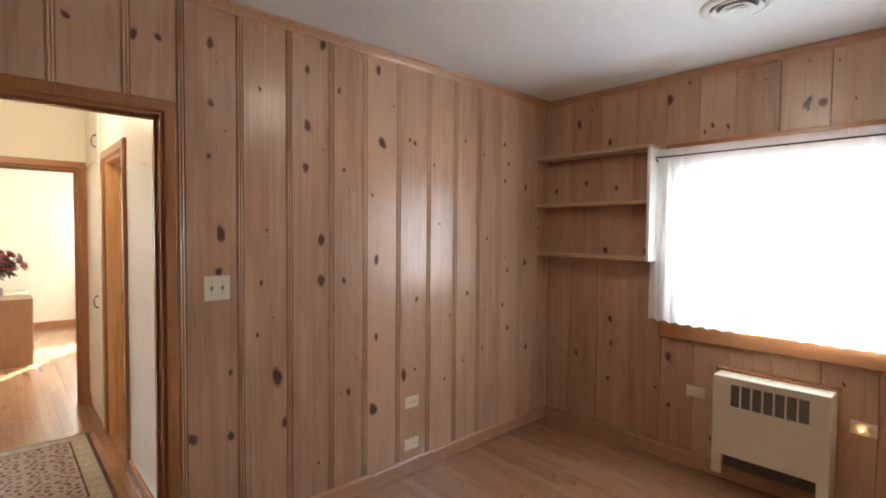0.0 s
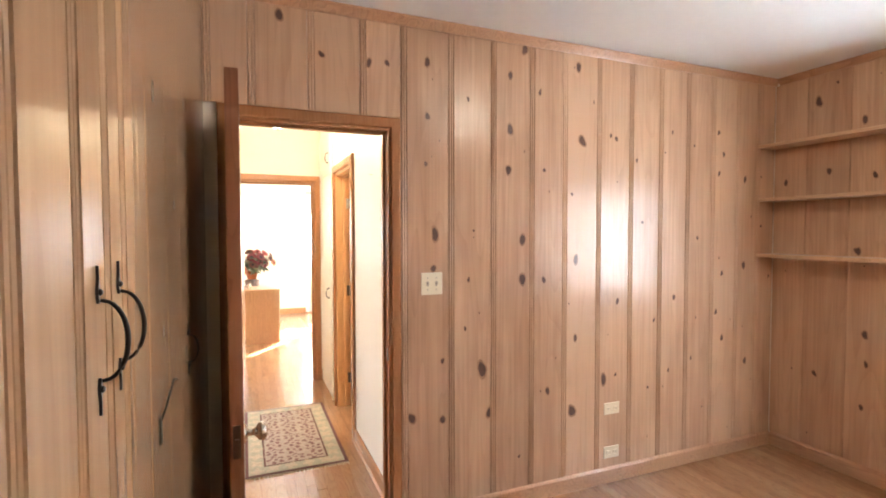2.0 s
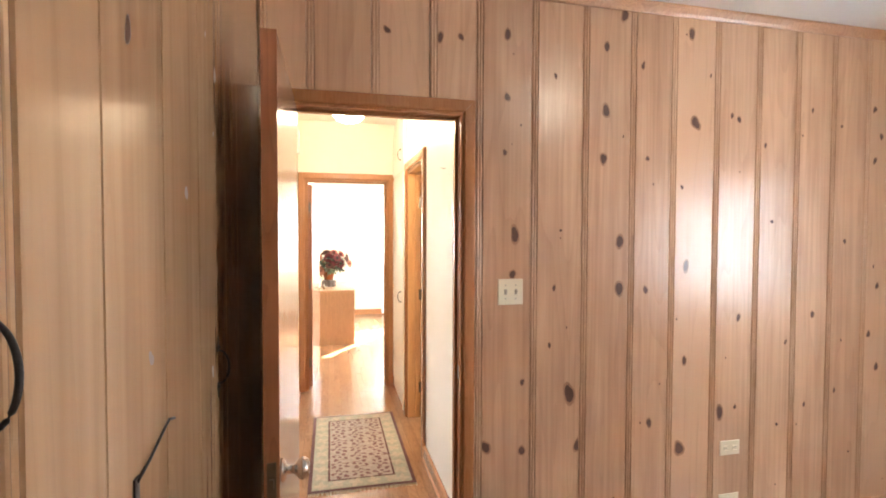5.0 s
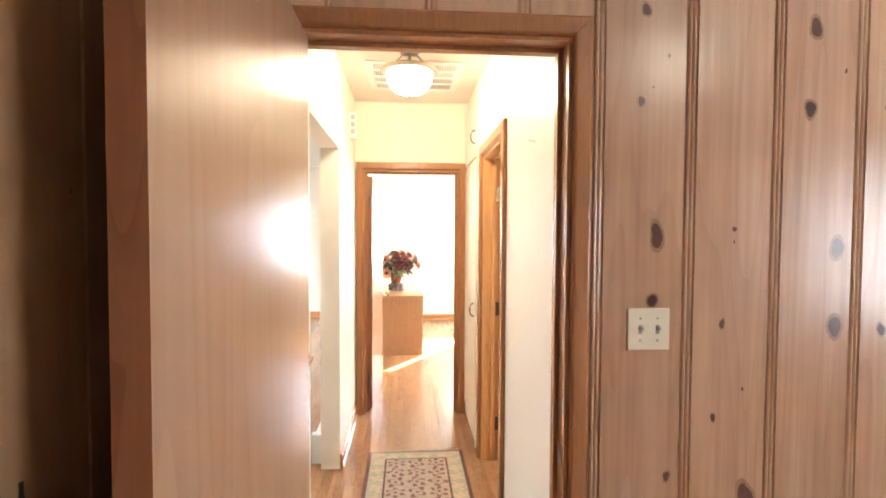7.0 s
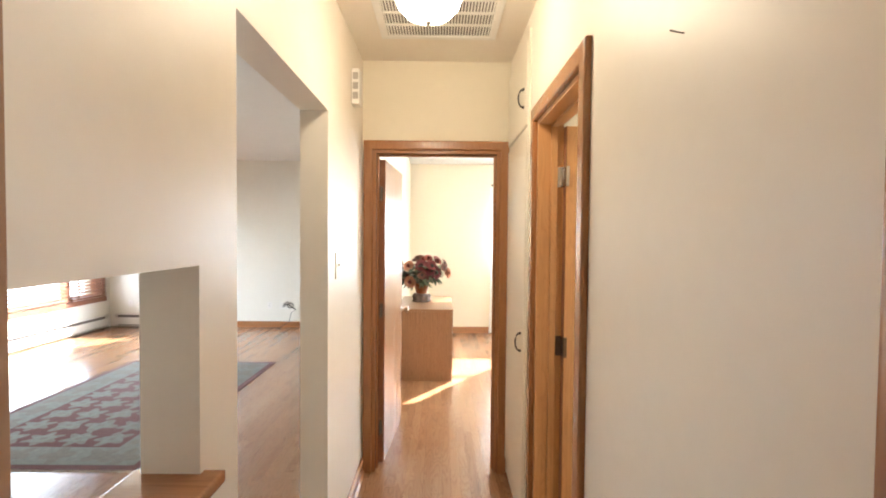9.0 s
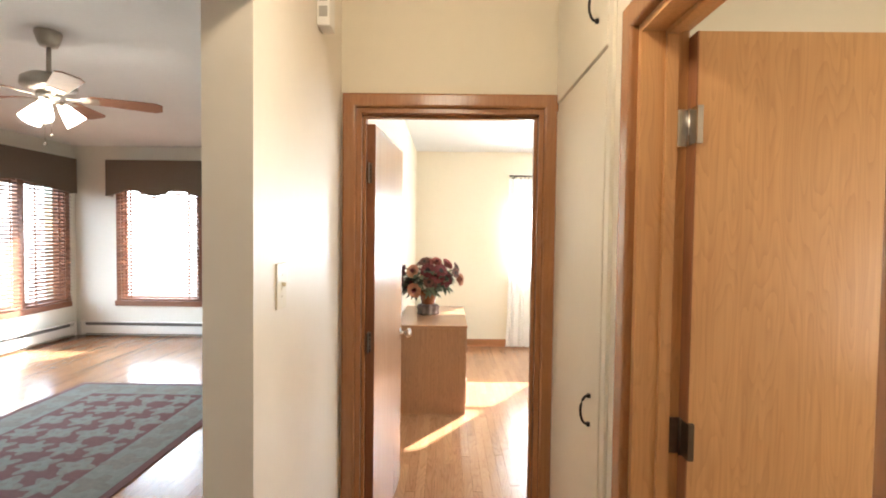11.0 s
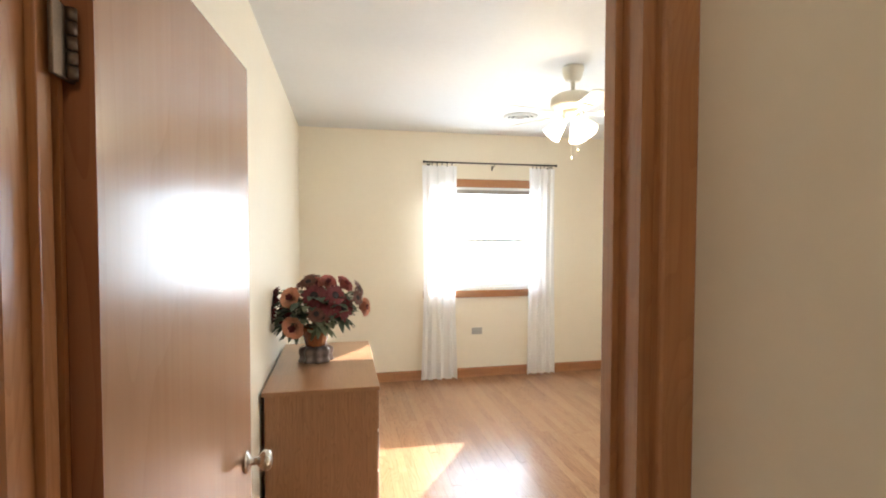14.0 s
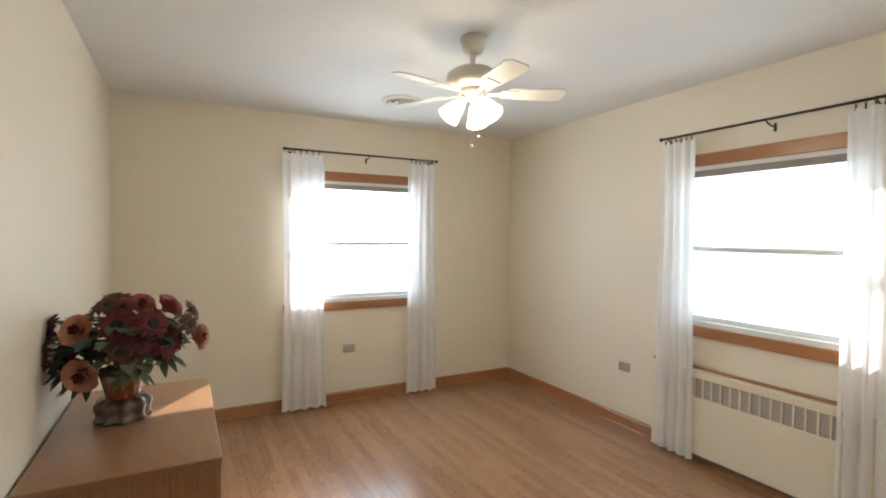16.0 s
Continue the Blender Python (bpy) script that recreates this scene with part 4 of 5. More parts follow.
# ---- windows ----
def window(name, f, hole, depth, label, meet=None, head=0.085, sill=0.075, shade=0.0, mullions=(), wide=0.06, trim_mats=None):
    """Frame, two sashes with panes, head casing and stool."""
    u0, u1, z0, z1 = hole
    side_mat, across_mat, sash_mat = trim_mats or (CASING, CASING_X, SASH)
    ob = thing(name, label, "window", kind="structure")
    bm = bmesh.new()
    for a, b in ((u0, u0 + 0.025), (u1 - 0.025, u1)):
        box(bm, f, a, b, -depth + 0.005, -0.002, z0, z1)
    box(bm, f, u0 + 0.025, u1 - 0.025, -depth + 0.005, -0.002, z1 - 0.025, z1)
    box(bm, f, u0 + 0.025, u1 - 0.025, -depth + 0.005, -0.002, z0, z0 + 0.03)
    part("window_frame", bm, sash_mat, ob)
    bm = bmesh.new()
    box(bm, f, u0 - wide, u1 + wide, 0, 0.02, z1, z1 + head, 0.005)
    part("head_casing", bm, across_mat, ob)
    bm = bmesh.new()
    box(bm, f, u0 - wide - 0.02, u1 + wide + 0.02, 0, 0.03, z0 - sill, z0, 0.006)
    part("window_sill", bm, across_mat, ob)
    for a, b in ((u0 - wide, u0), (u1, u1 + wide)):
        bm = bmesh.new()
        box(bm, f, a, b, 0, 0.018, z0, z1, 0.004)
        part("side_casing", bm, side_mat, ob)
    cuts = [u0 + 0.025, *mullions, u1 - 0.025]
    bands = [(z0 + 0.03, meet + 0.015, -0.06), (meet - 0.015, z1 - 0.025, -0.09)] if meet else [(z0 + 0.03, z1 - 0.025, -0.06)]
    for a, b in zip(cuts, cuts[1:]):
        for c, e, d in bands:
            bm = bmesh.new()
            for p, q in ((a, a + 0.032), (b - 0.032, b)):
                box(bm, f, p, q, d - 0.014, d + 0.014, c, e, 0.003)
            box(bm, f, a + 0.032, b - 0.032, d - 0.013, d + 0.013, c, c + 0.035, 0.003)
            box(bm, f, a + 0.032, b - 0.032, d - 0.013, d + 0.013, e - 0.03, e, 0.003)
            sash = part("sash", bm, sash_mat, ob)
            bm = bmesh.new()
            box(bm, f, a + 0.03, b - 0.03, d - 0.002, d + 0.002, c + 0.03, e - 0.028)
            p = part("pane", bm, GLASS, sash)
            p.visible_shadow = False
    for m in mullions:
        bm = bmesh.new()
        box(bm, f, m - 0.05, m + 0.05, -0.06, 0.012, z0, z1, 0.004)
        part("mullion", bm, BLIND, ob)
    if shade:
        bm = bmesh.new()
        box(bm, f, u0 + 0.03, u1 - 0.03, -0.035, -0.02, z1 - shade, z1 - 0.02, 0.003)
        part("roller_shade", bm, SHADE_CLOTH, ob)
    return ob


window("window_1", wall_e(3.357), WIN_DEN, 0.18, "bright den window behind sheer white curtains", 1.44, head=0.185, sill=0.1, wide=0.09)
window("window_2", wall_n(9.503), WIN_N, 0.16, "sash window with oak casing and a raised shade", 1.46, shade=0.07)
window("window_3", wall_e(3.347), WIN_E, 0.153, "sash window with oak casing and a raised shade", 1.46, shade=0.07)
window("window_4", wall_w(-5.15), WIN_LW, 0.16, "wide living room window with wooden blinds", None, mullions=(7.2, 8.95), trim_mats=(BLIND, BLIND, BLIND))
window("window_5", wall_n(9.85), WIN_LN, 0.16, "living room window with wooden blinds", None, trim_mats=(BLIND, BLIND, BLIND))


def blind(name, f, u0, u1, z0, z1, tapes):
    ob = thing(name, "open cherry-wood slat blind in the window", "blind", "wooden blinds", at=f((u0 + u1) / 2, 0, z0))
    n = int((z1 - z0) / 0.048)
    data = None
    for k in range(n):
        z = z0 + 0.05 + 0.048 * k
        bm = bmesh.new()
        v = []
        for u in (u0, u1):
            for d, h in ((0.012, 0.010), (0.012, 0.014), (0.056, -0.012), (0.056, -0.016)):
                v.append(bm.verts.new(f(u, d, z + h)))
        for a in range(4):
            bm.faces.new((v[a], v[(a + 1) % 4], v[4 + (a + 1) % 4], v[4 + a]))
        bm.faces.new(v[:4])
        bm.faces.new(v[4:][::-1])
        part("slat", bm, BLIND, ob)
    for t in tapes:
        bm = bmesh.new()
        box(bm, f, t - 0.012, t + 0.012, 0.059, 0.0605, z0, z1)
        part("ladder_tape", bm, BLIND, ob)
    bm = bmesh.new()
    box(bm, f, u0, u1, 0.01, 0.06, z0, z0 + 0.018, 0.003)
    part("bottom_rail", bm, BLIND, ob)


blind("blind", wall_w(-5.15), 7.25, 8.90, 0.52, 2.1, (7.4, 8.75))
blind("blind", wall_w(-5.15), 9.0, 9.70, 0.52, 2.1, (9.1, 9.6))
blind("blind", wall_w(-5.15), 5.98, 7.15, 0.52, 2.1, (6.1, 7.0))
blind("blind", wall_n(9.85), -4.53, -3.37, 0.52, 2.1, (-4.32, -3.5))


def valance(f, u0, u1, z0, z1):
    """Padded board with a scalloped lower edge."""
    bm = bmesh.new()
    n = 40
    front, back = [], []
    for k in range(n + 1):
        s = k / n
        drop = 0.10 * abs(math.cos(math.pi * s * 2.0)) ** 1.6
        u = u0 + (u1 - u0) * s
        front.append((bm.verts.new(f(u, 0.15, z0 + 0.10 - drop)), bm.verts.new(f(u, 0.15, z1))))
        back.append((bm.verts.new(f(u, 0.13, z0 + 0.10 - drop)), bm.verts.new(f(u, 0.13, z1))))
    for row in (front, back):
        for a, b in zip(row, row[1:]):
            bm.faces.new((a[0], b[0], b[1], a[1]))
    for a, b, c, d in zip(front, front[1:], back, back[1:]):
        bm.faces.new((a[0], c[0], d[0], b[0]))
    box(bm, f, u0, u1, 0, 0.15, z1, z1 + 0.012, 0.003)
    for a in (u0, u1 - 0.012):
        box(bm, f, a, a + 0.012, 0, 0.13, z0, z1)
    one("window_valance", bm, VALANCE, "dark taupe scalloped window valance", "valance", "valances")


valance(wall_w(-5.15), 5.9, 9.69, 2.0, 2.46)
valance(wall_n(9.85), -4.612, -3.29, 1.97, 2.457)


# ---- curtains ----
def cloth(f, u0, u1, z0, z1, folds, amp, depth, waist=0.0, seed=0, hem=0.0, flare=0.0):
    """A hanging cloth with folds that deepen downwards."""
    rng = random.Random(seed)
    ph = [rng.uniform(0, 6.28) for _ in range(4)]
    bm = bmesh.new()
    nu, nz = folds * 12, 22
    rows = []
    for j in range(nz + 1):
        s = j / nz
        z = z1 + (z0 - z1) * s
        row = []
        for i in range(nu + 1):
            q = i / nu
            pinch = 1 - waist * math.sin(math.pi * min(s * 1.0, 1)) + flare * s
            c = (u0 + u1) / 2
            u = c + (u0 + (u1 - u0) * q - c) * pinch + 0.006 * math.sin(5 * s + ph[0] + 3 * q)
            a = amp * (0.45 + 0.55 * s)
            d = depth + a * math.sin(2 * math.pi * folds * (q + 0.02 * math.sin(3 * s + ph[1]))) + 0.35 * a * math.sin(2 * math.pi * folds * 1.7 * q + ph[2] + s)
            lift = hem * abs(q - 0.5) ** 2 * 4 * s + 0.004 * math.sin(folds * 6 * q) * s
            row.append(bm.verts.new(f(u, max(d, 0.012), z + lift)))
        rows.append(row)
    for a, b in zip(rows, rows[1:]):
        for i in range(nu):
            bm.faces.new((a[i], a[i + 1], b[i + 1], b[i])).smooth = True
    return bm


def rod(f, u0, u1, z, d, brackets, label, mat=IRON, r=0.008):
    ob = thing("curtain_rod", label, "curtain rod", at=f((u0 + u1) / 2, 0, z))
    bm = bmesh.new()
    tube(bm, [f(u0 + (u1 - u0) * k / 6, d, z) for k in range(7)], r, 8)
    part("pole", bm, mat, ob)
    for u in (u0, u1):
        bm = bmesh.new()
        lathe(bm, ((0.004, -0.014), (0.012, -0.007), (0.013, 0), (0.012, 0.007), (0.004, 0.014)), f(u, d, z), 12)
        part("finial", bm, mat, ob)
    for u in brackets:
        bm = bmesh.new()
        tube(bm, [f(u, 0.0, z - 0.035), f(u, d * 0.5, z - 0.03), f(u, d, z - 0.012)], 0.005, 6)
        box(bm, f, u - 0.008, u + 0.008, 0, 0.004, z - 0.06, z - 0.01)
        part("bracket", bm, mat, ob)
    return ob


def rings(f, ob, u0, u1, z, d, n):
    """Clip rings of a curtain panel: each ring with its clip."""
    for k in range(n):
        u = u0 + (u1 - u0) * (k + 0.5) / n
        bm = bmesh.new()
        pts = [f(u, d + 0.014 * math.cos(a * math.pi / 5), z - 0.006 + 0.015 * math.sin(a * math.pi / 5)) for a in range(11)]
        tube(bm, pts, 0.0025, 5)
        box(bm, f, u - 0.003, u + 0.003, d - 0.004, d + 0.004, z - 0.045, z - 0.018)
        part("clip_ring", bm, IRON, ob)


FN, FE = wall_n(9.503), wall_e(3.347)
for n, (f, u0, u1, z, brk) in enumerate(((FN, 0.945, 2.394, 2.272, (1.70,)), (FE, 6.20, 7.505, 2.245, (6.785,)))):
    r = rod(f, u0, u1, z, 0.1, (u0 + 0.06, *brk, u1 - 0.06), "thin black metal curtain rod above the window")
    spans = ((0.93, 1.285), (2.085, 2.385)) if f is FN else ((6.10, 6.385), (7.225, 7.505))
    for k, (a, b) in enumerate(spans):
        rings(f, r, a + 0.02, b - 0.02, z, 0.1, 6)
        bm = cloth(f, a, b, 0.02, z - 0.035, 4, 0.022, 0.1, waist=0.06, seed=3 * n + k, flare=0.05)
        one("curtain", bm, CURTAIN, "sheer white curtain panel hanging from clip rings", "curtain", "bedroom curtains")

FD = wall_e(3.357)
r = rod(FD, -0.12, 1.375, 2.045, 0.098, (1.32, -0.1), "thin dark curtain rod over the den window", r=0.005)
one("curtain", cloth(FD, 0.60, 1.345, 0.945, 2.10, 10, 0.013, 0.070, waist=0.0, seed=21, hem=0.012, flare=0.03), DEN_SHEER, "gathered sheer white curtain over the den window", "curtain", "den curtains")
one("curtain", cloth(FD, -0.14, 0.62, 0.945, 2.10, 10, 0.013, 0.070, waist=0.0, seed=22, hem=0.012, flare=0.03), DEN_SHEER, "gathered sheer white curtain over the den window", "curtain", "den curtains")


# ---- ceiling fixtures ----
def round_vent(at, label):
    ob = thing("ceiling_vent", label, "vent", "round ceiling vents", at=at)
    bm = bmesh.new()
    lathe(bm, ((0.155, 0), (0.155, -0.006), (0.135, -0.016), (0.120, -0.016), (0.118, -0.004)), at, 36)
    part("frame", bm, WHITE, ob)
    for k, (r, z) in enumerate(((0.105, -0.022), (0.075, -0.028), (0.045, -0.034))):
        bm = bmesh.new()
        lathe(bm, ((r - 0.022, z + 0.018), (r, z), (r + 0.002, z + 0.001), (r - 0.018, z + 0.02)), at, 30)
        part("cone_ring", bm, WHITE, ob)
    # dark disc standing in for the shade up the vent
    bm = bmesh.new()
    lathe(bm, ((0.112, -0.006), (0.112, -0.003)), at, 24)
    part("dark_throat", bm, GRILLE_DARK, ob)


round_vent((2.53, 0.64, H), "white round air diffuser on the den ceiling")
round_vent((1.70, 8.66, H), "white round air diffuser on the bedroom ceiling")

gr = thing("return_grille", "white square return air grille in the hall ceiling", "vent", at=(0.145, 4.38, H))
bm = bmesh.new()
for a in ((-0.165, 0.455, 4.07, 4.11), (-0.165, 0.455, 4.65, 4.69), (-0.165, -0.125, 4.11, 4.65), (0.415, 0.455, 4.11, 4.65)):
    box(bm, PLAIN, *a, H - 0.012, H, 0.004)
for y in (4.245, 4.38, 4.515):
    box(bm, PLAIN, -0.125, 0.415, y - 0.006, y + 0.006, H - 0.011, H - 0.001)
part("frame", bm, WHITE, gr)
for k in range(36):
    bm = bmesh.new()
    x = -0.118 + 0.526 * k / 35
    box(bm, PLAIN, x - 0.0035, x + 0.0035, 4.11, 4.65, H - 0.009, H - 0.001)
    part("slat", bm, WHITE, gr)
# dark sheet over the slats paints the shade of the duct
bm = bmesh.new()
box(bm, PLAIN, -0.125, 0.415, 4.11, 4.65, H - 0.0009, H - 0.0002)
part("backing", bm, GRILLE_DARK, gr)

hl = thing("ceiling_light", "semi-flush hall light with a frosted bowl and pewter rim", "ceiling light", at=(0.11, 3.86, H))
C = Vector((0.11, 3.86, 0))
bm = bmesh.new()
lathe(bm, ((0.065, H), (0.065, H - 0.012), (0.055, H - 0.03), (0.02, H - 0.036)), C, 24)
part("canopy", bm, PEWTER, hl)
bm = bmesh.new()
lathe(bm, ((0.008, H - 0.03), (0.008, H - 0.075), (0.016, H - 0.08), (0.016, H - 0.092)), C, 12)
part("stem", bm, PEWTER, hl)
for k in range(3):
    a = 2 * math.pi * k / 3 + 0.5
    bm = bmesh.new()
    tube(bm, [C + Vector((math.cos(a) * r, math.sin(a) * r, z)) for r, z in ((0.012, H - 0.04), (0.05, H - 0.035), (0.085, H - 0.06), (0.11, H - 0.105), (0.145, H - 0.128))], 0.006, 8)
    part("arm", bm, PEWTER, hl)
bm = bmesh.new()
lathe(bm, ((0.128, H - 0.150), (0.165, H - 0.142), (0.168, H - 0.128), (0.150, H - 0.12), (0.13, H - 0.125)), C, 40)
part("rim", bm, PEWTER, hl)
bm = bmesh.new()
lathe(bm, ((0.136, H - 0.140), (0.133, H - 0.17), (0.118, H - 0.215), (0.085, H - 0.250), (0.04, H - 0.268), (0.005, H - 0.271)), C, 36)
bowl = part("glass_bowl", bm, LIT_GLASS, hl, "lit frosted glass bowl")
bowl.visible_shadow = False
bm = bmesh.new()
lathe(bm, ((0.012, H - 0.271), (0.012, H - 0.277), (0.006, H - 0.286)), C, 12)
part("finial", bm, PEWTER, hl)


dl = thing("ceiling_light", "flush frosted glass light on the den ceiling", "ceiling light", at=(1.62, 0.78, H))
bm = bmesh.new()
lathe(bm, ((0.15, H), (0.15, H - 0.018), (0.138, H - 0.026), (0.12, H - 0.026)), (1.62, 0.78, 0), 32)
part("rim", bm, PEWTER, dl)
bm = bmesh.new()
lathe(bm, ((0.132, H - 0.024), (0.128, H - 0.05), (0.10, H - 0.085), (0.05, H - 0.105), (0.005, H - 0.11)), (1.62, 0.78, 0), 32)
part("glass_bowl", bm, LIT_GLASS, dl, "lit frosted glass bowl").visible_shadow = False


def ceiling_fan(at, top, blades, first, body, blade_mat, label, drop, lights, blade_len=0.60):
    ob = thing("ceiling_fan", label, "ceiling fan", at=(*at, top))
    c = Vector((*at, 0))
    z = top - drop
    bm = bmesh.new()
    lathe(bm, ((0.068, top), (0.07, top - 0.012), (0.058, top - 0.055), (0.045, top - 0.085), (0.02, top - 0.09)), c, 28)
    part("canopy", bm, body, ob)
    bm = bmesh.new()
    lathe(bm, ((0.013, top - 0.08), (0.013, z + 0.04)), c, 14)
    part("downrod", bm, body, ob)
    bm = bmesh.new()
    lathe(bm, ((0.03, z + 0.055), (0.10, z + 0.045), (0.135, z + 0.02), (0.14, z - 0.02), (0.135, z - 0.035), (0.09, z - 0.05), (0.06, z - 0.055)), c, 40)
    part("motor_housing", bm, body, ob)
    bm = bmesh.new()
    lathe(bm, ((0.062, z - 0.05), (0.065, z - 0.075), (0.05, z - 0.095), (0.03, z - 0.1), (0.03, z - 0.115), (0.012, z - 0.12)), c, 24)
    part("light_hub", bm, body, ob)
    for k in range(blades):
        a = first + 2 * math.pi * k / blades
        m = Matrix.Translation(c + Vector((0, 0, z - 0.075))) @ Matrix.Rotation(a, 4, "Z") @ Matrix.Rotation(radians(-12), 4, "X")
        bm = bmesh.new()
        outline = [(0.20, -0.052), (0.45, -0.064), (0.13 + blade_len - 0.04, -0.068), (0.13 + blade_len - 0.004, -0.04), (0.13 + blade_len - 0.004, 0.04), (0.13 + blade_len - 0.04, 0.068), (0.45, 0.064), (0.20, 0.052), (0.185, 0.03), (0.185, -0.03)]
        lo, hi = [bm.verts.new(m @ Vector((x, y, -0.003))) for x, y in outline], [bm.verts.new(m @ Vector((x, y, 0.003))) for x, y in outline]
        bm.faces.new(lo[::-1])
        bm.faces.new(hi)
        for i in range(10):
            bm.faces.new((lo[i], lo[(i + 1) % 10], hi[(i + 1) % 10], hi[i]))
        b = part("blade", bm, blade_mat, ob)
        bm = bmesh.new()
        box(bm, lambda x, y, q: m @ Vector((x, y, q)), 0.08, 0.16, -0.012, 0.012, -0.010, -0.004, 0.002)
        box(bm, lambda x, y, q: m @ Vector((x, y, q)), 0.155, 0.245, -0.04, 0.04, -0.008, -0.0035, 0.002)
        part("blade_iron", bm, body, b)
    for k in range(lights):
        a = first + 0.4 + 2 * math.pi * k / lights
        way = Vector((math.cos(a), math.sin(a), 0))
        p = c + Vector((0, 0, z - 0.105)) + way * 0.045
        turn = Matrix.Rotation(a, 3, "Z") @ Matrix.Rotation(radians(140), 3, "Y")
        bm = bmesh.new()
        lathe(bm, ((0.018, 0), (0.022, 0.012), (0.022, 0.03)), p, 16, turn)
        arm = part("lamp_holder", bm, body, ob)
        bm = bmesh.new()
        lathe(bm, ((0.024, 0.026), (0.034, 0.05), (0.046, 0.09), (0.058, 0.135), (0.062, 0.142), (0.05, 0.137)), p, 24, turn)
        g = part("glass_shade", bm, LIT_SHADE, arm, "lit frosted bell shade")
        g.visible_shadow = False
    for dx, ln in ((-0.012, 0.25), (0.028, 0.20)):
        bm = bmesh.new()
        q = c + Vector((dx, -0.02, z - 0.11))
        tube(bm, [q, q - Vector((0, 0, ln / 2)), q - Vector((0, 0, ln))], 0.0018, 6)
        lathe(bm, ((0.003, 0.006), (0.009, 0), (0.009, -0.006), (0.003, -0.01)), q - Vector((0, 0, ln)), 10)
        part("pull_chain", bm, body, ob)


ceiling_fan((1.56, 7.36), H, 5, radians(264), FAN_BODY, FAN_BLADE, "cream five-blade ceiling fan with lit bell shades", 0.215, 3, 0.37)
ceiling_fan((-2.25, 5.88), H + 0.08, 5, radians(30), PEWTER, DARK_BLADE, "pewter ceiling fan with dark wooden blades and lit shades", 0.30, 3, 0.46)
lamp("fan_bulbs", "POINT", 3.7, Matrix.Translation((1.56, 7.36, 2.17)), (1.0, 0.84, 0.6), radius=0.10)
lamp("living_fan_bulbs", "POINT", 0.5, Matrix.Translation((-2.25, 5.88, 2.2)), (1.0, 0.84, 0.6), radius=0.10)

# ---- dresser ----
dr = thing("dresser", "low oak dresser with a bare side panel", "dresser", at=(0, 7.54, 0))
bm = bmesh.new()
box(bm, PLAIN, -0.27, 0.295, 7.0, 8.08, 0.0, 0.722, 0.003)
part("carcass", bm, DRESSER, dr)
bm = bmesh.new()
box(bm, PLAIN, -0.283, 0.306, 6.992, 8.088, 0.723, 0.746, 0.004)
part("top", bm, DRESSER_TOP, dr)
for y0 in (7.02, 7.55):
    for z0 in (0.08, 0.295, 0.51):
        bm = bmesh.new()
        box(bm, PLAIN, 0.2955, 0.303, y0, y0 + 0.51, z0, z0 + 0.2, 0.004)
        d = part("drawer", bm, DRESSER, dr)


# ---- vase and flowers ----
VB = Vector((-0.048, 7.60, 0.746))
va = thing("vase", "ribbed amber glass vase on a silvered foot", "vase", at=tuple(VB))
bm = bmesh.new()
lathe(bm, ((0.052, 0.07), (0.060, 0.10), (0.074, 0.16), (0.090, 0.215), (0.085, 0.215), (0.068, 0.16), (0.02, 0.10)), VB, 40, ribs=14, rib=0.05)
part("glass_body", bm, VASE, va)
bm = bmesh.new()
lathe(bm, ((0.098, 0), (0.102, 0.010), (0.092, 0.024), (0.094, 0.042), (0.100, 0.058), (0.098, 0.078), (0.080, 0.092), (0.05, 0.096)), VB, 64, ribs=9, rib=0.10)
part("foot", bm, VASE_FOOT, va, "scalloped silvered foot")

bq = thing("bouquet", "silk bouquet of wine and peach flowers with green leaves", "flowers", at=tuple(VB + Vector((0, 0, 0.2))))
rng = random.Random(11)
TOP = VB + Vector((0, 0, 0.20))


def frame_of(way):
    way = Vector(way).normalized()
    return way.to_track_quat("Z", "Y").to_matrix()


def petal(bm, origin, m, ang, length, width, rise, curl, mat=0):
    """A cupped petal of three cross rows."""
    rows = []
    for s, w, h in ((0.12, 0.35, 0), (0.45, 1.0, 0.45), (0.8, 0.85, 0.85), (1.0, 0.25, 1.0)):
        r = length * s
        row = []
        for e in (-1, 0, 1):
            p = Vector((r, e * width * w * 0.5, rise * h * length - curl * (s ** 3) * length + (0.12 * width if e else 0)))
            row.append(bm.verts.new(origin + m @ (Matrix.Rotation(ang, 3, "Z") @ p)))
        rows.append(row)
    for a, b in zip(rows, rows[1:]):
        for i in range(2):
            q = bm.faces.new((a[i], a[i + 1], b[i + 1], b[i]))
            q.smooth, q.material_index = True, mat


def daisy(at, way, r, mat):
    m = frame_of(way)
    bm = bmesh.new()
    for ring, n in ((1.0, 15), (0.8, 12), (0.62, 9)):
        for k in range(n):
            petal(bm, at, m, 2 * math.pi * k / n + ring * 3 + rng.uniform(-.08, .08), r * ring * rng.uniform(0.88, 1.08), r * 0.34, 0.25 + (1 - ring) * 0.8, rng.uniform(0.1, 0.4))
    fl = part("flower", bm, mat, bq)
    bm = bmesh.new()
    turn = m
    lathe(bm, ((r * 0.34, 0.0), (r * 0.36, r * 0.12), (r * 0.25, r * 0.22), (r * 0.05, r * 0.18)), at, 14, turn)
    part("seed_head", bm, SEED, fl)


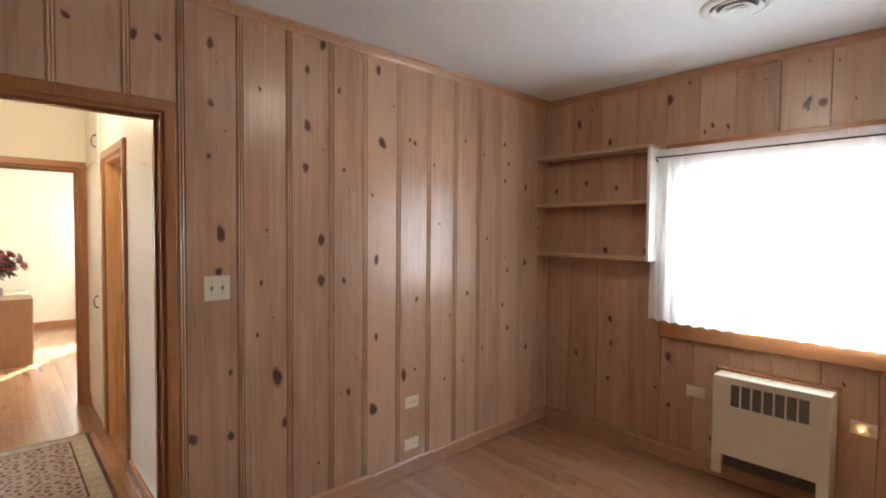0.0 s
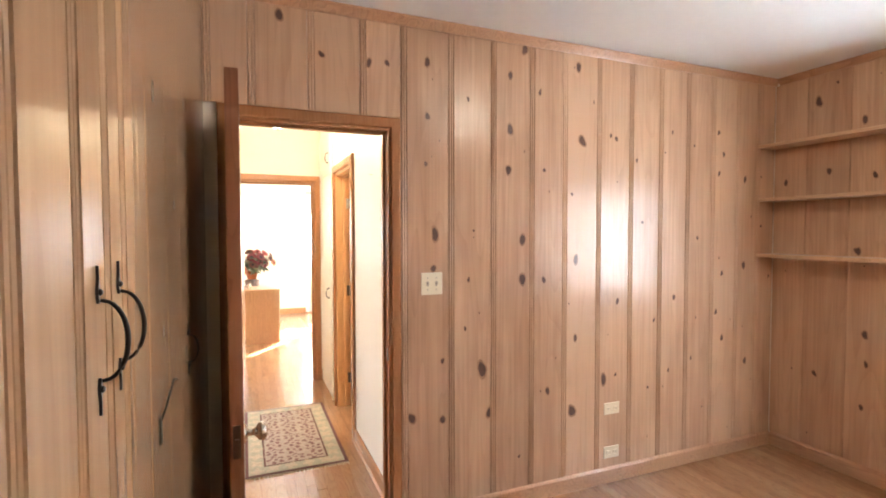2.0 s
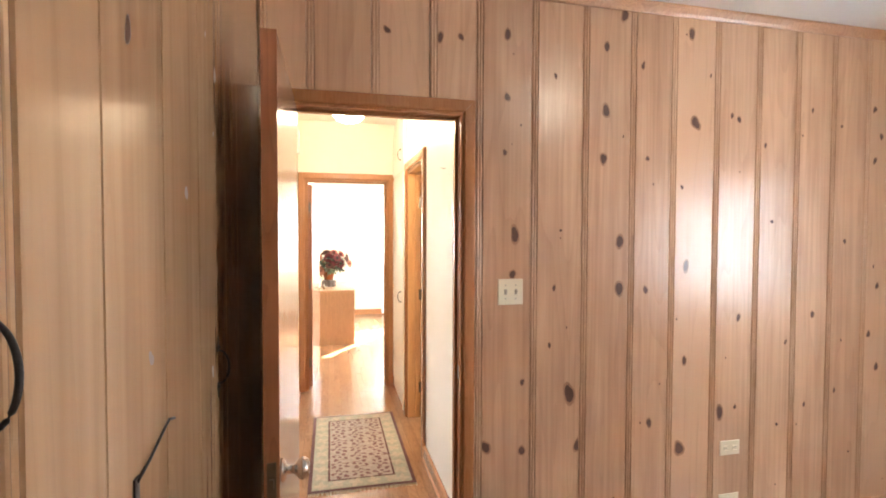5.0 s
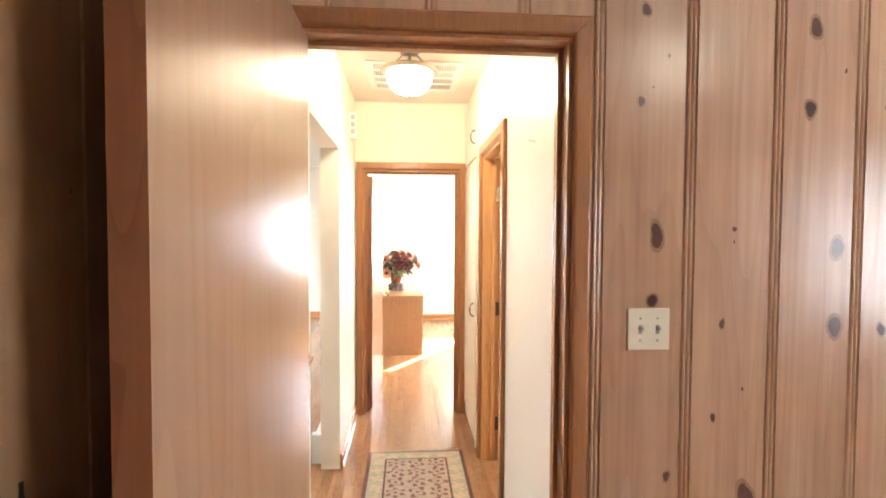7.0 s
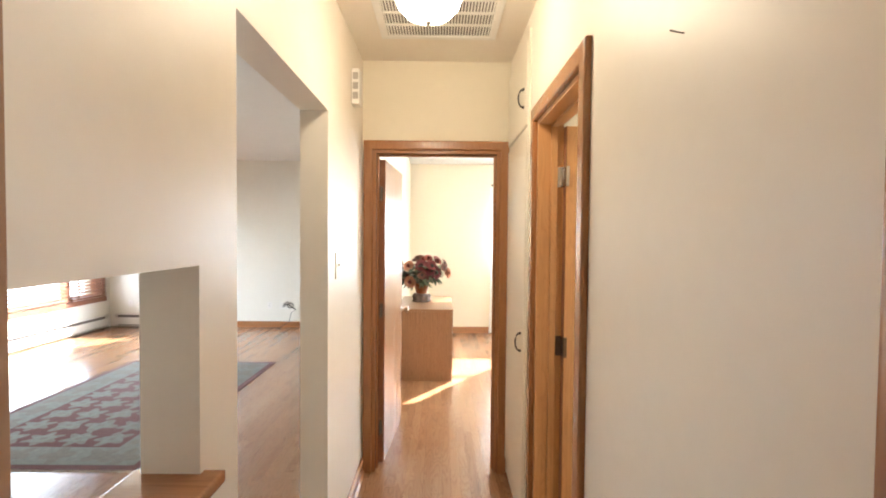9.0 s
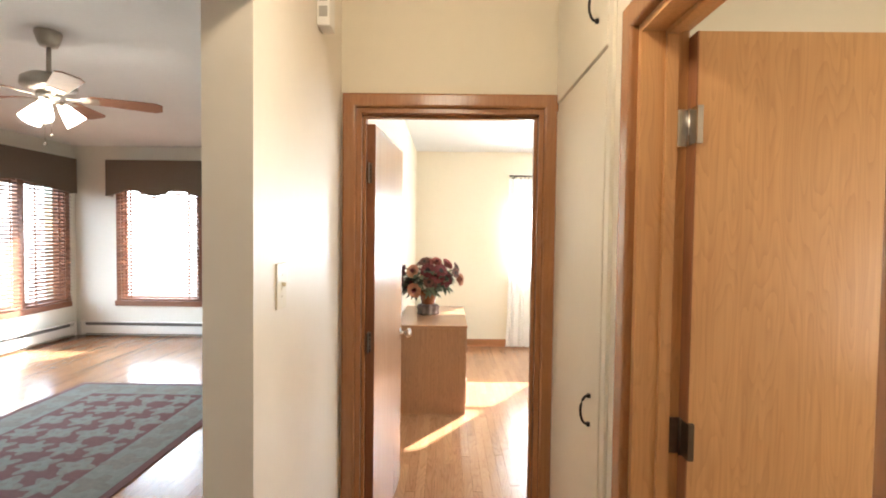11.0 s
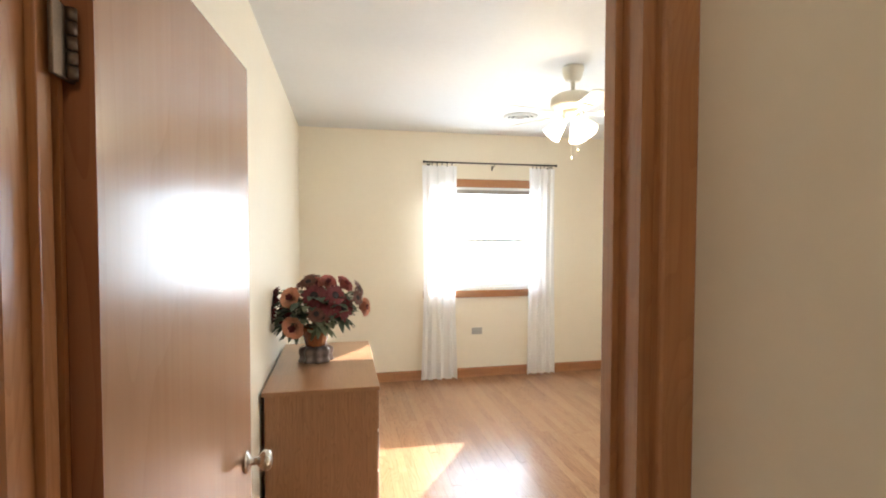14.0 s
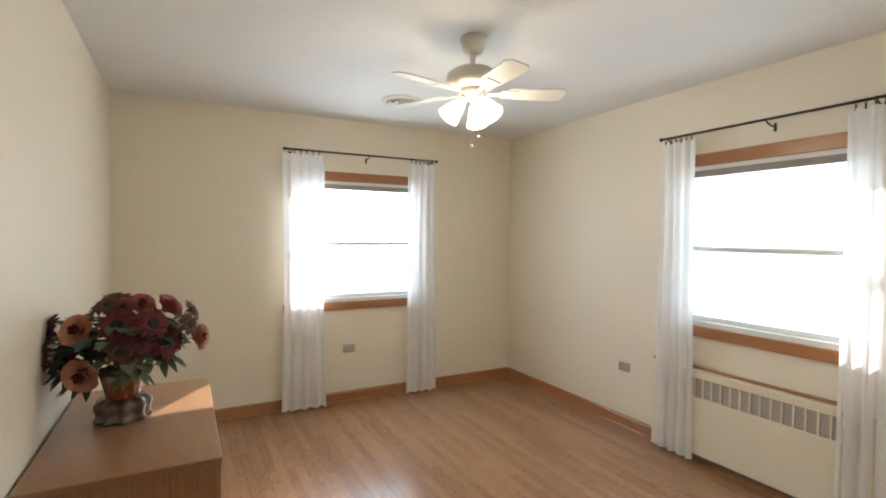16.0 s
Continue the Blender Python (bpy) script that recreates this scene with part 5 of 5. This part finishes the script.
def rose(at, way, r, mat):
    m = frame_of(way)
    bm = bmesh.new()
    for ring, n, rise in ((1.0, 8, 0.75), (0.9, 7, 1.0), (0.74, 6, 1.35), (0.5, 6, 2.0), (0.32, 5, 3.0)):
        for k in range(n):
            petal(bm, at, m, 2 * math.pi * k / n + ring * 5, r * ring, r * ring * 1.15, rise, 0.22, 1 if ring < 0.4 else 0)
    fl = part("flower", bm, [mat, WINE], bq)
    bm = bmesh.new()
    lathe(bm, ((r * 0.2, 0.0), (r * 0.22, r * 0.5), (r * 0.1, r * 0.6)), at, 10, m)
    part("flower_heart", bm, WINE, fl)


def leaf_blade(at, way, length, width, mat):
    m = frame_of(way)
    bm = bmesh.new()
    rows = []
    for s in (0, 0.2, 0.45, 0.7, 0.9, 1.0):
        w = width * math.sin(math.pi * min(0.08 + s * 0.9, 1.0)) ** 0.8
        droop = -0.25 * length * s * s
        row = []
        for e in (-1, 0, 1):
            row.append(bm.verts.new(at + m @ Vector((e * w * 0.5, (0.18 * w if e else 0), s * length)) + Vector((0, 0, droop))))
        rows.append(row)
    for a, b in zip(rows, rows[1:]):
        for i in range(2):
            bm.faces.new((a[i], a[i + 1], b[i + 1], b[i])).smooth = True
    return part("leaf", bm, mat, bq)


HEADS = (("rose", -0.10, -0.10, 0.20, 0.062, PEACH), ("rose", -0.085, -0.13, 0.05, 0.068, PEACH), ("daisy", 0.06, -0.12, 0.19, 0.075, WINE), ("daisy", 0.14, -0.09, 0.14, 0.068, WINE),
         ("daisy", 0.035, -0.14, 0.10, 0.05, BROWN_PETAL), ("rose", 0.225, -0.03, 0.13, 0.058, PEACH), ("daisy", -0.20, -0.03, 0.19, 0.07, WINE), ("daisy", -0.15, -0.06, 0.09, 0.062, WINE),
         ("rose", 0.13, 0.02, 0.25, 0.06, ROSE), ("daisy", -0.05, 0.02, 0.28, 0.055, BROWN_PETAL), ("daisy", 0.03, 0.06, 0.29, 0.055, BROWN_PETAL), ("daisy", 0.22, 0.02, 0.24, 0.048, BROWN_PETAL),
         ("rose", 0.0, -0.02, 0.26, 0.052, ROSE), ("daisy", 0.08, 0.12, 0.2, 0.06, WINE), ("daisy", -0.12, 0.10, 0.2, 0.06, WINE), ("rose", -0.02, 0.14, 0.14, 0.055, PEACH), ("daisy", -0.02, 0.05, 0.31, 0.05, BROWN_PETAL),
         ("daisy", 0.0, -0.13, 0.22, 0.066, WINE), ("daisy", 0.10, -0.13, 0.22, 0.06, WINE), ("daisy", 0.01, -0.15, 0.12, 0.045, BROWN_PETAL), ("daisy", -0.03, -0.08, 0.30, 0.045, BROWN_PETAL),
         ("daisy", -0.21, -0.08, 0.12, 0.055, WINE), ("rose", 0.06, -0.07, 0.28, 0.05, ROSE), ("daisy", 0.21, -0.10, 0.20, 0.045, BROWN_PETAL))
for kind, x, y, z, r, mat in HEADS:
    x, y, r = x * 1.2, y * 1.15, r * (1.05 if kind == "rose" else 1.22)
    p = TOP + Vector((x, y, z))
    way = Vector((x * 1.1, y - 0.10, (z - 0.12) * 1.1 + 0.02))
    (rose if kind == "rose" else daisy)(p, way, r, mat)
    bm = bmesh.new()
    tube(bm, [VB + Vector((0.02 * x, 0.02 * y, 0.1)), TOP + Vector((x * 0.3, y * 0.3, 0.02)), p - way.normalized() * 0.01], 0.0028, 6)
    part("stem", bm, LEAF_A, bq)
for k in range(210):
    a = rng.uniform(0, 2 * math.pi)
    up = rng.uniform(-0.35, 0.9)
    r = rng.uniform(0.05, 0.21)
    at = TOP + Vector((math.cos(a) * r, math.sin(a) * r, rng.uniform(0.02, 0.22)))
    leaf_blade(at, (math.cos(a), math.sin(a), up), rng.uniform(0.06, 0.11), rng.uniform(0.042, 0.07), LEAF_B if rng.random() < 0.4 else LEAF_A)
for x, y, z in ((-0.20, -0.10, 0.06), (-0.14, -0.14, 0.03), (0.19, -0.10, 0.08), (0.05, -0.17, 0.05), (-0.22, 0.02, 0.10)):
    for k in range(5):
        a = math.atan2(y, x) + (k - 2) * 0.42
        leaf_blade(TOP + Vector((x * 0.75, y * 0.75, z)), (math.cos(a), math.sin(a), -0.25 - 0.15 * abs(k - 2)), 0.115, 0.038, LEAF_B if x > 0 and x < 0.1 else LEAF_A)


# ---- rugs ----
def rug(name, x0, x1, y0, y1, label, ground, border, motif, edge, n_u, n_v, seed):
    ob = thing(name, label, "rug", at=((x0 + x1) / 2, (y0 + y1) / 2, 0))
    rng = random.Random(seed)
    bm = bmesh.new()
    box(bm, PLAIN, x0, x1, y0, y1, 0.001, 0.008, 0.003)
    part("binding", bm, edge, ob)
    w = min(x1 - x0, y1 - y0)
    a, b = 0.035 * w, 0.20 * w
    bm = bmesh.new()
    box(bm, PLAIN, x0 + a, x1 - a, y0 + a, y1 - a, 0.004, 0.0092, 0.001)
    part("border", bm, border, ob)
    bm = bmesh.new()
    box(bm, PLAIN, x0 + b - 0.012, x1 - b + 0.012, y0 + b - 0.012, y1 - b + 0.012, 0.004, 0.0097)
    part("inner_line", bm, edge, ob)
    bm = bmesh.new()
    box(bm, PLAIN, x0 + b, x1 - b, y0 + b, y1 - b, 0.004, 0.0102)
    part("field", bm, ground, ob)

    def blob(bm, cx, cy, r, lobes, depth, z, turn, sx=1.0, sy=1.0):
        ring = []
        for k in range(32):
            t = 2 * math.pi * k / 32
            rr = r * (1 + depth * math.cos(lobes * t))
            px, py = rr * math.cos(t) * sx, rr * math.sin(t) * sy
            px, py = px * math.cos(turn) - py * math.sin(turn), px * math.sin(turn) + py * math.cos(turn)
            ring.append(bm.verts.new((min(max(cx + px, x0 + a), x1 - a), min(max(cy + py, y0 + a), y1 - a), z)))
        bm.faces.new(ring)

    bm, bm2, bm3 = bmesh.new(), bmesh.new(), bmesh.new()
    fx0, fx1, fy0, fy1 = x0 + b, x1 - b, y0 + b, y1 - b
    for i in range(n_u):
        for j in range(n_v):
            cx, cy = fx0 + (fx1 - fx0) * (i + 0.5) / n_u, fy0 + (fy1 - fy0) * (j + 0.5) / n_v
            cell = min((fx1 - fx0) / n_u, (fy1 - fy0) / n_v)
            mirror = 1 if i < n_u / 2 else -1
            kind = (j + (i if i < n_u / 2 else n_u - 1 - i)) % 3
            blob(bm, cx, cy, cell * 0.38, (5, 6, 4)[kind], 0.32, 0.0107, 0.6 * mirror + kind, 1.0, 1.15)
            blob(bm2, cx, cy, cell * 0.29, (4, 5, 6)[kind], 0.25, 0.0111, 0.3 * mirror, 1, 1)
            blob(bm3, cx, cy, cell * 0.10, 5, 0.2, 0.0115, 0)
    part("field_motif", bm, motif, ob, kind="stuff")
    part("field_petal", bm2, ground if border is RUG_FIELD else border, ob, kind="stuff")
    part("field_heart", bm3, motif, ob, kind="stuff")
    bm = bmesh.new()
    m = (a + b) / 2
    for j in range(int((y1 - y0) / (w * 0.17))):
        for cx in (x0 + m, x1 - m):
            blob(bm, cx, y0 + w * 0.1 + j * w * 0.17, w * 0.05, 4, 0.35, 0.0097, j * 0.6, 1, 1.3)
    for i in range(1, int((x1 - x0) / (w * 0.17))):
        for cy in (y0 + m, y1 - m):
            blob(bm, x0 + w * 0.1 + i * w * 0.17, cy, w * 0.05, 4, 0.35, 0.0097, i * 0.6, 1.3, 1)
    part("border_motif", bm, RUG_BEIGE if border is RUG_FIELD else RUG_PALE, ob, kind="stuff")
    bm = bmesh.new()
    n = int((x1 - x0) / 0.012)
    for k in range(n):
        x = x0 + (x1 - x0) * (k + 0.5) / n
        for y, s in ((y0, -1), (y1, 1)):
            l = rng.uniform(0.02, 0.035)
            dx = rng.uniform(-0.006, 0.006)
            q = [bm.verts.new(p) for p in ((x - 0.003, y, 0.007), (x + 0.003, y, 0.007), (x + dx + 0.002, y + s * l, 0.0015), (x + dx - 0.002, y + s * l, 0.0015))]
            bm.faces.new(q)
    part("fringe", bm, FRINGE, ob, kind="stuff")


rug("runner_rug", -0.16, 0.485, 3.12, 4.33, "small sage and wine patterned rug on the oak floor", RUG_MAUVE, RUG_FIELD, RUG_PLUM, RUG_WINE, 3, 8, 2)
rug("area_rug", -3.42, -1.75, 5.05, 7.68, "large grey-green and wine patterned living room rug", RUG_WINE, RUG_GREY, RUG_PALE, RUG_WINE, 4, 8, 3)


# ---- outside ----
def house(cx, cy, w, d, h, roof, label):
    ob = thing("neighbour_house", label, "house", at=(cx, cy, -0.6))
    bm = bmesh.new()
    box(bm, PLAIN, cx - w / 2, cx + w / 2, cy - d / 2, cy + d / 2, -0.62, h)
    part("wall", bm, SIDING, ob)
    bm = bmesh.new()
    e = 0.5
    v = [bm.verts.new(p) for p in ((cx - w / 2 - e, cy - d / 2 - e, h), (cx + w / 2 + e, cy - d / 2 - e, h), (cx + w / 2 + e, cy + d / 2 + e, h), (cx - w / 2 - e, cy + d / 2 + e, h), (cx, cy - d / 2 - e, h + roof), (cx, cy + d / 2 + e, h + roof))]
    for q in ((0, 1, 4), (2, 3, 5), (1, 2, 5, 4), (3, 0, 4, 5), (0, 3, 2, 1)):
        bm.faces.new([v[i] for i in q])
    part("roof", bm, ROOFING, ob)
    for k in range(3):
        y = cy - d / 2 + d * (k + 0.5) / 3
        for s in (-1, 1):
            bm = bmesh.new()
            box(bm, PLAIN, cx + s * w / 2 - 0.04, cx + s * w / 2 + 0.04, y - 0.6, y + 0.6, 0.6, 1.9, 0.01)
            part("window", bm, GRILLE_DARK, ob)




def tree(x, y, height, seed):
    ob = thing("tree", "pale leafy tree standing on the lawn", "tree", at=(x, y, -0.6))
    rng = random.Random(seed)
    bm = bmesh.new()
    tube(bm, [(x, y, -0.65), (x + 0.1, y, height * 0.25), (x - 0.1, y + 0.1, height * 0.55), (x, y, height * 0.85)], lambda s: 0.16 * (1 - 0.85 * s), 8)
    tips = []
    for k in range(16):
        a, z = rng.uniform(0, 6.28), rng.uniform(0.25, 0.75) * height
        r = rng.uniform(0.8, 1.7)
        tip = Vector((x + r * math.cos(a), y + r * math.sin(a), z + rng.uniform(0.3, 1.0)))
        tube(bm, [(x, y, z), (x + 0.5 * r * math.cos(a), y + 0.5 * r * math.sin(a), z + 0.2), tip], lambda s: 0.05 * (1 - 0.8 * s), 5)
        tips.append(tip)
    part("trunk", bm, BARK, ob)
    bm = bmesh.new()
    for k in range(1300):
        p = rng.choice(tips) + Vector((rng.gauss(0, 0.38), rng.gauss(0, 0.38), rng.gauss(0, 0.3)))
        m = Euler((rng.uniform(0, 6), rng.uniform(0, 6), rng.uniform(0, 6))).to_matrix()
        bm.faces.new([bm.verts.new(p + m @ Vector(q)) for q in ((-0.06, 0, 0), (0, -0.03, 0), (0.07, 0, 0), (0, 0.03, 0))])
    part("crown", bm, FOLIAGE, ob, kind="stuff")


tree(15.0, 14.2, 4.4, 4)
tree(18.0, 13.2, 5.2, 6)
tree(5.2, 23.0, 4.6, 8)
house(-22.0, 8.0, 8, 18, 2.5, 1.6, "pale house across the street")
house(25.0, 18.5, 9, 16, 3.4, 2.4, "pale neighbouring house behind the trees")
house(4.0, 32.0, 22, 9, 3.2, 2.6, "pale neighbouring house beyond the lawn")


# ---- floor strips laid singly ----
for a, b, c, d, h in near_strips:
    bm = bmesh.new()
    v = [bm.verts.new(p) for p in ((a, c, h), (b, c, h), (b, d, h), (a, d, h), (a, c, -0.012), (b, c, -0.012), (b, d, -0.012), (a, d, -0.012))]
    for q in ((0, 1, 2, 3), (4, 7, 6, 5), (0, 4, 5, 1), (1, 5, 6, 2), (2, 6, 7, 3), (3, 7, 4, 0)):
        bm.faces.new([v[i] for i in q])
    me = bpy.data.meshes.new("floor_strip")
    bm.to_mesh(me)
    bm.free()
    me.materials.append(FLOOR)
    ob = new("floor_strip", me)
    ob.parent = floor
